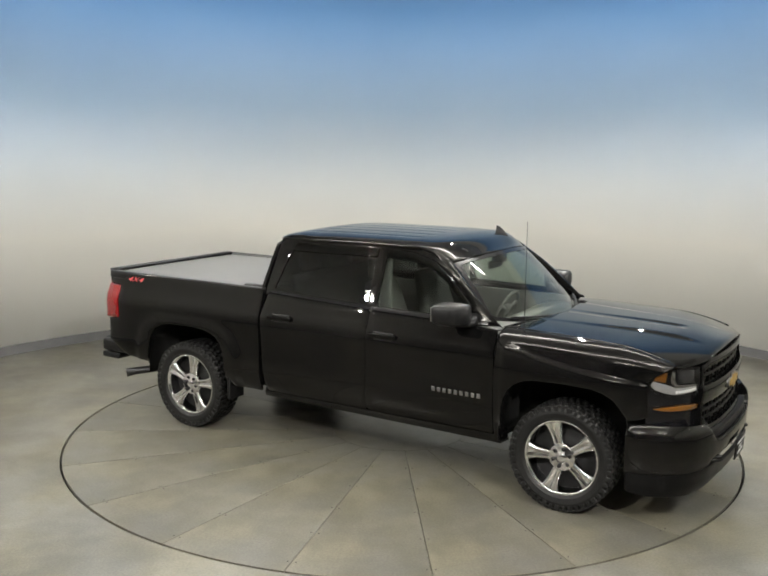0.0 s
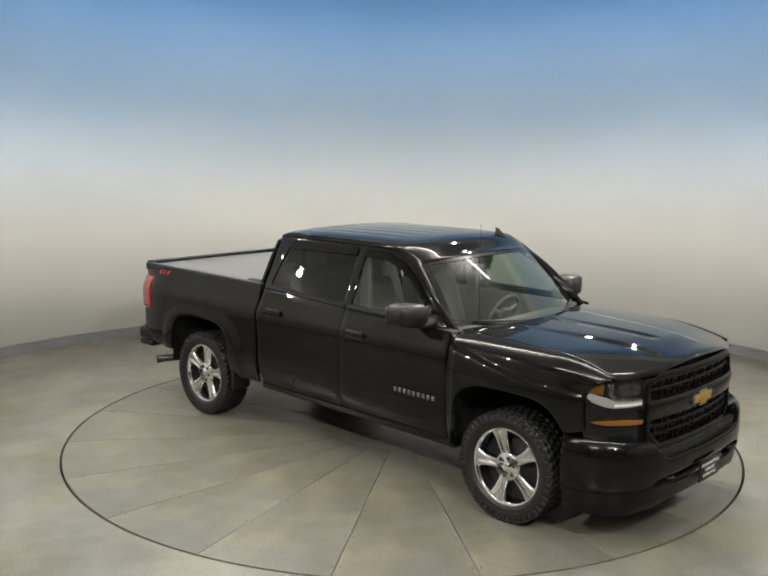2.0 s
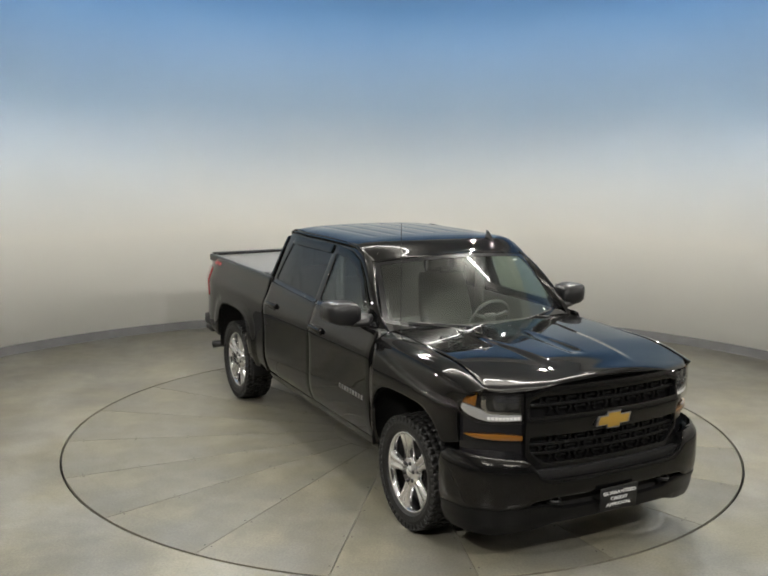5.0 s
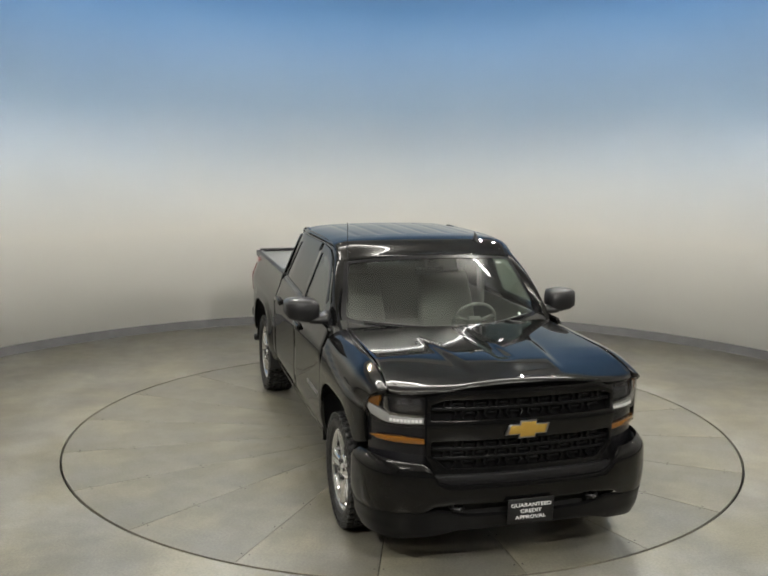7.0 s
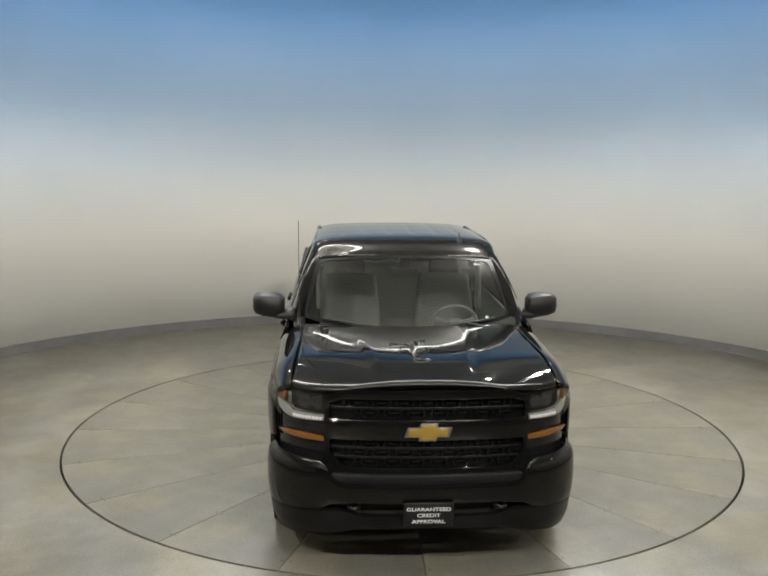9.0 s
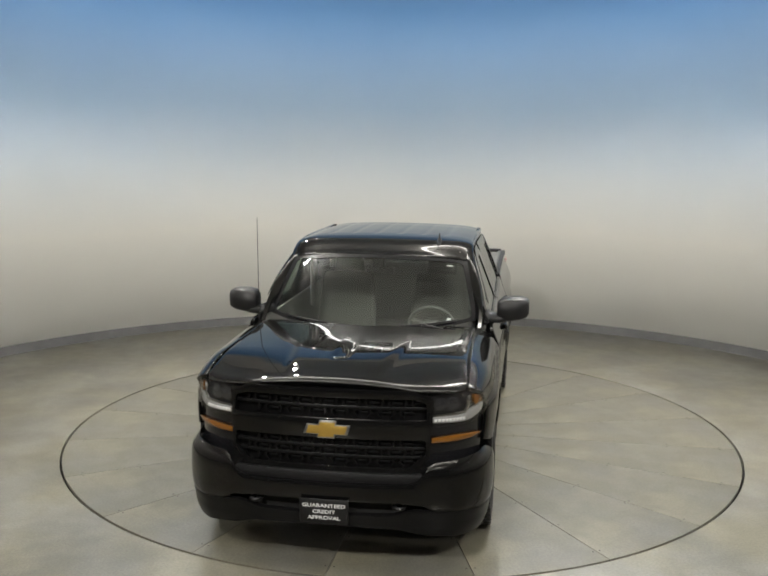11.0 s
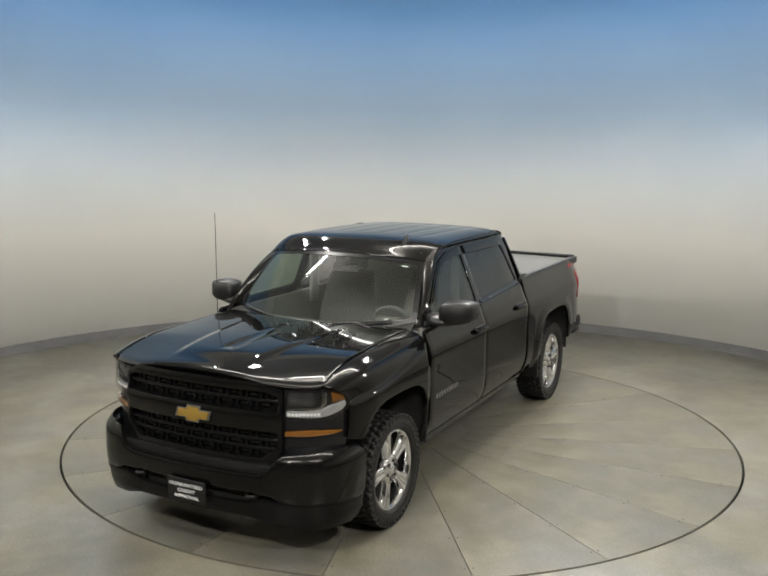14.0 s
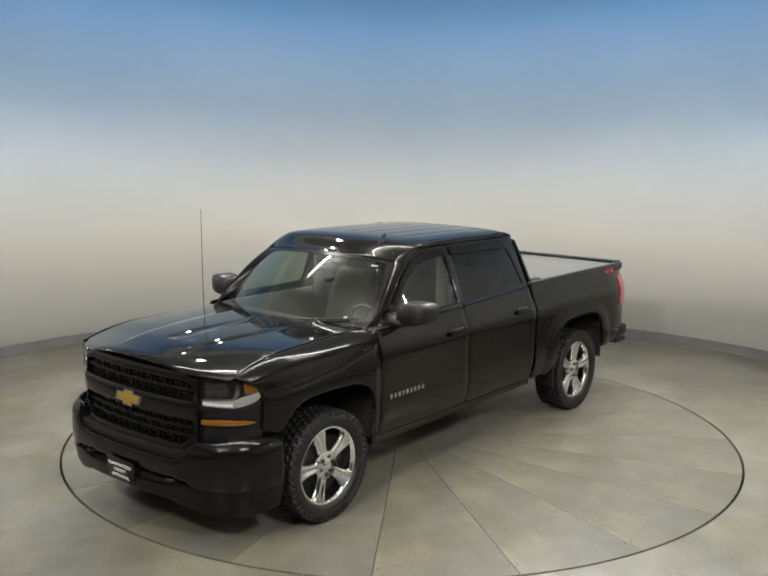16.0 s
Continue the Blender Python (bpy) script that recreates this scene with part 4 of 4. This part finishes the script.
def hood_and_glass(root):
    half = [(1.47, 0.0), (1.43, 0.35), (1.33, 0.62), (1.27, 0.79), (1.80, 0.800), (2.20, 0.806), (2.42, 0.82), (2.535, 0.834), (2.575, 0.825), (2.615, 0.775), (2.652, 0.70), (2.682, 0.63), (2.708, 0.56), (2.728, 0.50), (2.746, 0.25), (2.752, 0.0)]
    outline = half + [(x, -y) for x, y in half[::-1][1:-1]]
    part("hood", sheet(outline, hood_at, (0, 0, 1), step=0.015, depth=0.026, roll=0.003), PAINT, root, "gloss black hood with two raised pads")
    inset = [(1.50, 0.0), (1.36, 0.75), (2.2, 0.77), (2.50, 0.79), (2.58, 0.72), (2.64, 0.60), (2.69, 0.50), (2.72, 0.0)]
    part("hood_liner", sheet(inset + [(x, -y) for x, y in inset[::-1][1:-1]], lambda x, y: hood_at(x, y) - Vector((0, 0, 0.045)), (0, 0, 1), step=0.08, depth=0.0), DARK, root)
    # windscreen
    def screen(u, v):
        y0, y1 = u * 0.825, u * 0.70
        b = Vector((1.485 - 0.34 * u * u, y0, 1.245 + 0.075 * u * u))
        t = Vector((0.915 - 0.135 * u * u, y1, 1.764 - 0.052 * u * u))
        return b.lerp(t, v) + Vector((0.03, 0, 0.035)) * (v * (1 - v))
    w = w_screen = part("windscreen", sheet([(-1, 0), (-1, 1), (1, 1), (1, 0)], screen, (1, 0, 1), step=0.08, depth=0), PANE, root, "clear windscreen")
    w.visible_shadow = False
    edge = [(-1.0, 0.0), (-1.0, 1.0), (1.0, 1.0), (1.0, 0.0)]
    hole = rounded([(-0.945, 0.055), (-0.945, 0.95), (0.945, 0.95), (0.945, 0.055)], 0.06, 4)
    part("screen_band", sheet(edge, lambda u, v: screen(u, v) + Vector((0.003, 0, 0.003)), (1, 0, 1), [hole], step=0.08, depth=0.0), GLOSS_TRIM, root, "black band round the windscreen")
    for u, v, w, h in ((0.80, 0.90, 0.035, 0.012), (0.74, 0.10, 0.016, 0.018)):
        part("sticker", sheet([(u - w, v - h), (u - w, v + h), (u + w, v + h), (u + w, v - h)], lambda p, q: screen(p, q) - Vector((0.004, 0, 0.004)), (1, 0, 1), step=0.1, depth=0), WHITE, w_screen, "small pale sticker inside the glass")
    part("cowl", sheet([(1.20, -0.84), (1.20, 0.84), (1.36, 0.66), (1.46, 0.36), (1.50, 0.0), (1.46, -0.36), (1.36, -0.66)], lambda x, y: Vector((x + 0.02, y, HOOD_Z(x) - 0.035)), (0, 0, 1), step=0.08, depth=0.01), TRIM, root)
    for y0, y1 in ((-0.66, -0.05), (0.02, 0.66)):
        pts = []
        for k in range(9):
            y = y0 + (y1 - y0) * k / 8
            u = y / 0.82
            pts.append(screen(u, 0.035 + 0.02 * math.sin(k / 8 * 3)) + Vector((0.018, 0, 0.018)))
        wp = part("wiper", tube(pts, 0.008, 6), TRIM, root, "black wiper blade")
        m0 = pts[5]
        part("wiper_arm", tube([m0, m0 + Vector((0.04, 0.08, -0.01)), m0 + Vector((0.05, 0.16, -0.03))], [0.008, 0.012, 0.016], 6), TRIM, wp)
    # A pillars between screen and doors
    for s in (1, -1):
        bm = bmesh.new()
        rows = []
        for k in range(13):
            v = k / 12
            a = screen(s * 0.985, v) + Vector((0.0, 0, -0.002))
            xs = 1.29 - (1.29 - 0.60) * v
            zs = curve([(0.45, 1.808), (0.62, 1.770), (0.76, 1.70), (0.90, 1.605), (1.06, 1.475), (1.22, 1.335), (1.31, 1.262)])(xs)
            c = cab_at(xs, zs, s)
            m = (a + c) / 2 + Vector((0.012, s * 0.012, 0.012))
            rows.append([bm.verts.new(p) for p in (a, a.lerp(m, 0.5) + Vector((0.006, s * 0.004, 0.005)), m, m.lerp(c, 0.6) + Vector((0.002, s * 0.005, 0.003)), c)])
        for p, q in zip(rows, rows[1:]):
            for j in range(4):
                bm.faces.new((p[j], p[j + 1], q[j + 1], q[j]))
        bmesh.ops.recalc_face_normals(bm, faces=bm.faces)
        part("pillar", bm, PAINT, root)
    # roof
    def top(x, y):
        a = abs(y) / 0.735
        z = ROOF_Z(x) - 0.022 * a**2 - 0.036 * a**10
        k = smoothstep((0.42 - x) / 0.06) * smoothstep((x + 0.80) / 0.06)
        for c in (0.10, 0.30, 0.49):
            z -= 0.0045 * k * math.exp(-((abs(y) - c) / 0.016) ** 2)
        # the front edge comes down to the head of the windscreen
        d = 0.905 - 0.135 * (y / 0.70) ** 2 - x
        if d < 0.22:
            z += (1.772 - 0.052 * (y / 0.70) ** 2 - z) * (1 - max(d, 0.0) / 0.22) ** 2
        return Vector((x, y, z))
    half = [(0.905, 0.0), (0.88, 0.3), (0.83, 0.52), (0.775, 0.69), (0.60, 0.728), (0.40, 0.737), (-0.5, 0.735), (-0.84, 0.722), (-0.93, 0.67), (-0.985, 0.45), (-1.00, 0.0)]
    part("roof", sheet(half + [(x, -y) for x, y in half[::-1][1:-1]], top, (0, 0, 1), step=0.022, depth=0.03, roll=0.003), PAINT, root, "gloss black roof with shallow ribs")
    # drip rails fill the edge between roof and door frames
    for s in (1, -1):
        bm = bmesh.new()
        rows = []
        tops = curve([(-0.915, 1.77), (-0.84, 1.818), (-0.5, 1.832), (0.1, 1.832), (0.45, 1.808), (0.62, 1.770), (0.76, 1.70)])
        for k in range(25):
            x = -0.905 + 1.665 * k / 24
            c = cab_at(x, tops(x), s)
            yy = 0.733 if x < 0.6 else 0.733 - (x - 0.6) * 0.2
            if x < -0.6:
                yy -= 0.4 * (x + 0.6) ** 2
            t = top(x, s * (yy - 0.012))
            m = (c + t) / 2 + Vector((0, s * 0.014, 0.010))
            rows.append([bm.verts.new(p) for p in (c, m, t)])
        for p, q in zip(rows, rows[1:]):
            for j in range(2):
                bm.faces.new((p[j], p[j + 1], q[j + 1], q[j]))
        bmesh.ops.recalc_face_normals(bm, faces=bm.faces)
        part("drip_rail", bm, PAINT, root)
    # cab back with its window
    def back(y, z):
        return Vector((-0.935 - 0.15 * max(0.0, 1.80 - z) - 0.02 * (1 - (y / 0.9) ** 2), y, z))
    shell = [(-0.93, 0.75), (-0.93, 1.30), (-0.80, 1.62), (-0.735, 1.76), (-0.60, 1.80), (0.60, 1.80), (0.735, 1.76), (0.80, 1.62), (0.93, 1.30), (0.93, 0.75)]
    hole = rounded([(-0.66, 1.36), (-0.60, 1.70), (0.60, 1.70), (0.66, 1.36)], 0.05)
    part("cab_back", sheet(shell, back, (-1, 0, 0), [hole], step=0.07, depth=0.03), PAINT, root)
    rw = part("rear_window", sheet(hole, lambda y, z: back(y, z) + Vector((0.012, 0, 0)), (-1, 0, 0), step=0.1, depth=0), TINT, root, "dark tinted rear window")
    rw.visible_shadow = False
    # roof antenna fin, whip aerial
    bm = bmesh.new()
    rows = []
    for x, w, z in ((0.72, 0.003, 0.004), (0.70, 0.008, 0.016), (0.67, 0.011, 0.034), (0.635, 0.012, 0.052), (0.61, 0.009, 0.058), (0.60, 0.004, 0.055)):
        g = top(x, 0.46).z - 0.004
        rows.append([bm.verts.new((x, 0.46 + yy, zz)) for yy, zz in ((-w - 0.012, g), (-w * 0.6, g + z * 0.5), (-0.003, g + z), (0.003, g + z), (w * 0.6, g + z * 0.5), (w + 0.012, g))])
    for p, q in zip(rows, rows[1:]):
        for j in range(5):
            bm.faces.new((p[j], p[j + 1], q[j + 1], q[j]))
    bm.faces.new(rows[0])
    bm.faces.new(rows[-1])
    bmesh.ops.recalc_face_normals(bm, faces=bm.faces)
    part("roof_fin", bm, TRIM, root, "black shark fin antenna")
    ar = part("aerial", tube([(1.445, -0.82, 1.23), (1.445, -0.82, 1.26), (1.446, -0.823, 1.6), (1.447, -0.827, 2.082)], [0.009, 0.0035, 0.0028, 0.0022], 8), TRIM, root, "thin black whip aerial")
    part("aerial_foot", lathe([(0.0, 0.02), (0.012, 0.018), (0.02, 0.0)], 16, "Z"), TRIM, ar).location = (1.445, -0.82, 1.235)


def bed_and_rear(root):
    # tonneau, rails
    part("tonneau_cover", sheet(rounded([(-1.0, -0.85), (-1.0, 0.85), (-2.86, 0.84), (-2.86, -0.84)], 0.02), lambda x, y: Vector((x, y, 1.362 + 0.006 * (1 - (y / 0.85) ** 2))), (0, 0, 1), step=0.12, depth=0.02), TONNEAU, root, "grey vinyl bed cover")
    for s in (1, -1):
        part("bed_rail", box(-2.90, -0.965, s * 0.862 if s > 0 else -0.908, s * 0.908 if s > 0 else -0.862, 1.31, 1.380, 0.012, 3), TRIM, root, "black bed rail cap")
        part("cover_rail", box(-2.86, -1.0, s * 0.828 if s > 0 else -0.86, s * 0.86 if s > 0 else -0.828, 1.35, 1.376, 0.006, 2), SILVER_DARK, root, "grey cover rail")
        part("cover_clamp", box(-1.22, -1.0, s * 0.80 if s > 0 else -0.87, s * 0.87 if s > 0 else -0.80, 1.372, 1.392, 0.006, 2), TRIM, root)
    part("bed_front", box(-1.0, -0.965, -0.90, 0.90, 0.5, 1.375, 0.01), PAINT, root)
    tg = part("tailgate", box(-2.945, -2.88, -0.77, 0.77, 0.72, 1.375, 0.014, 3), PAINT, root, "gloss black tailgate")
    part("tailgate_handle", box(-2.955, -2.94, -0.12, 0.12, 1.12, 1.22, 0.006), TRIM, tg)
    part("tailgate_cap", box(-2.955, -2.87, -0.86, 0.86, 1.372, 1.39, 0.008), TRIM, tg)
    for s in (1, -1):
        part("corner_post", box(-2.93, -2.87, s * 0.76 if s > 0 else -0.875, s * 0.875 if s > 0 else -0.76, 0.70, 1.372, 0.014, 2), PAINT, root)
    b = part("rear_bumper", box(-3.02, -2.90, -0.90, 0.90, 0.55, 0.71, 0.03, 3), TRIM, root, "black rear step bumper")
    for s in (1, -1):
        part("bumper_corner", box(-3.00, -2.66, s * 0.80 if s > 0 else -0.955, s * 0.955 if s > 0 else -0.80, 0.575, 0.70, 0.03, 3), TRIM, b)
        part("bumper_step", box(-3.03, -2.80, s * 0.62 if s > 0 else -0.93, s * 0.93 if s > 0 else -0.62, 0.50, 0.56, 0.015, 2), TRIM, b)
    part("exhaust", tube([(-2.2, -0.62, 0.42), (-2.45, -0.72, 0.42), (-2.62, -0.90, 0.40), (-2.66, -0.96, 0.39)], [0.035, 0.035, 0.037, 0.042], 14), LUG, root, "dull steel exhaust tip")
    part("hitch", box(-3.02, -2.6, -0.04, 0.04, 0.40, 0.48, 0.006), DARK, root)


def underside(root):
    bm = box(-2.85, 2.35, -0.50, 0.50, 0.36, 0.60, 0.02)
    part("chassis", bm, DARK, root, "dark underbody")
    part("floor_pan", box(-0.95, 1.30, -0.92, 0.92, 0.43, 0.50, 0.01), DARK, root)
    part("bed_floor", box(-2.88, -1.0, -0.60, 0.60, 0.62, 0.78, 0.01), DARK, root)
    part("engine_bay", box(1.32, 2.50, -0.60, 0.60, 0.60, 1.02, 0.02), DARK, root)
    for x in (AXLE, -AXLE):
        part("axle", tube([(x, -0.78, 0.40), (x, 0.78, 0.40)], 0.05, 12), DARK, root)


def cushion(w, h, t, taper):
    """A padded panel that narrows and thins towards its top."""
    bm = bmesh.new()
    rows = []
    for k in range(9):
        v = k / 8
        hw = w / 2 * (1 - taper * v * v)
        th = t / 2 * (1 - 0.35 * v) * (0.55 if k in (0, 8) else 1.0)
        ring = []
        for j in range(16):
            a = 2 * math.pi * j / 16
            c, d = math.cos(a), math.sin(a)
            ring.append(bm.verts.new((th * math.copysign(abs(d) ** 0.7, d) * (1 + 0.25 * (abs(c) > 0.8)), hw * math.copysign(abs(c) ** 0.45, c), h * v)))
        rows.append(ring)
    for p, q in zip(rows, rows[1:]):
        for j in range(16):
            bm.faces.new((p[j], p[(j + 1) % 16], q[(j + 1) % 16], q[j]))
    bm.faces.new(rows[0])
    bm.faces.new(rows[-1])
    bmesh.ops.recalc_face_normals(bm, faces=bm.faces)
    return bm


def seat(root, x, y, w, name="seat"):
    s = part(name, box(x - 0.26, x + 0.26, y - w / 2, y + w / 2, 0.78, 0.95, 0.06, 4), SEAT, root, "grey cloth seat")
    b = cushion(w, 0.62, 0.16, 0.18 if w < 0.7 else 0.04)
    bmesh.ops.transform(b, matrix=pose(x - 0.25, y, 0.88, 0, -16, 0), verts=b.verts)
    part("backrest", b, SEAT, s)
    for yy in ((0,) if w < 0.7 else (-0.38, 0.38)):
        h = cushion(0.27, 0.18, 0.11, 0.2)
        bmesh.ops.transform(h, matrix=pose(x - 0.425, y + yy, 1.485, 0, -10, 0), verts=h.verts)
        part("headrest", h, SEAT, s)


def interior(root):
    seat(root, 0.35, 0.42, 0.54)
    seat(root, 0.35, -0.42, 0.54)
    seat(root, -0.42, 0.0, 1.40, "rear_bench")
    part("console", box(0.10, 0.75, -0.13, 0.13, 0.55, 1.0, 0.03), DASH, root)
    bm = bmesh.new()
    rows = []
    for x, z in ((0.80, 0.75), (0.84, 1.05), (0.90, 1.17), (1.0, 1.21), (1.15, 1.225), (1.40, 1.215)):
        rows.append([bm.verts.new((x - 0.12 * (k / 8) ** 2 * (1 if x > 1.2 else 0.2), 0.80 * k / 8, z)) for k in range(-8, 9)])
    for p, q in zip(rows, rows[1:]):
        for j in range(16):
            bm.faces.new((p[j], p[j + 1], q[j + 1], q[j]))
    bmesh.ops.recalc_face_normals(bm, faces=bm.faces)
    bmesh.ops.solidify(bm, geom=list(bm.faces), thickness=0.01)
    part("dashboard", bm, DASH, root, "dark grey dashboard")
    ring = bmesh.new()
    tor = []
    for i in range(28):
        a = 2 * math.pi * i / 28
        tor.append((0.0, 0.185 * math.cos(a), 0.185 * math.sin(a)))
    join(ring, tube(tor + tor[:2], 0.015, 8))
    for a in (0.35, 2.79, 4.71):
        join(ring, tube([(0, 0, 0), (0, 0.18 * math.cos(a), 0.18 * math.sin(a))], 0.016, 8))
    join(ring, box(-0.03, 0.02, -0.06, 0.06, -0.05, 0.05, 0.02))
    bmesh.ops.transform(ring, matrix=pose(0.74, 0.42, 1.17, 0, 24, 0), verts=ring.verts)
    part("steering_wheel", ring, DASH, root, "dark steering wheel")
    part("rear_view_mirror", box(0.80, 0.825, -0.12, 0.12, 1.60, 1.665, 0.012), TRIM, root)
    part("mirror_stem", box(0.80, 0.90, -0.045, 0.045, 1.655, 1.755, 0.012), TRIM, root)
    part("headliner", sheet([(-0.88, -0.66), (-0.88, 0.66), (0.72, 0.64), (0.72, -0.64)], lambda x, y: Vector((x, y, ROOF_Z(x) - 0.075)), (0, 0, -1), step=0.15, depth=0.01), HEADLINER, root)
    for s in (1, -1):
        part("door_trim", box(-0.88, 1.20, s * 0.85 if s > 0 else -0.875, s * 0.875 if s > 0 else -0.85, 0.5, 1.28, 0.008), DASH, root)
        part("sun_visor", box(0.62, 0.80, s * 0.14 if s > 0 else -0.56, s * 0.56 if s > 0 else -0.14, 1.735, 1.75, 0.006), HEADLINER, root)
        part("pillar_trim", box(0.10, 0.22, s * 0.68 if s > 0 else -0.72, s * 0.72 if s > 0 else -0.68, 1.20, 1.78, 0.015), DASH, root)


LENS_DARK = material("dark_projector_glass", (0.02, 0.02, 0.022), 0.05, coat=1.0)
SILVER_DARK = material("brushed_rail", (0.20, 0.20, 0.195), 0.35, metal=0.8)

truck = tagged(empty("pickup_truck"), "gloss black crew-cab pickup truck with polished wheels on the turntable", "pickup truck")
body_sides(truck)
hood_and_glass(truck)
front_end(truck)
bed_and_rear(truck)
underside(truck)
interior(truck)
wheels(truck)


def motions():
    rows, deck = [], []
    for i in range(33):
        t = i * 0.5
        a = TURN_START + TURN_RATE * t
        spin = pose(0, 0, 0, 0, 0, a)
        rows.append((t, spin @ pose(CAR_X, CAR_Y, 0)))
        deck.append((t, spin))
    walk(truck, rows)
    walk(disc, deck)


motions()
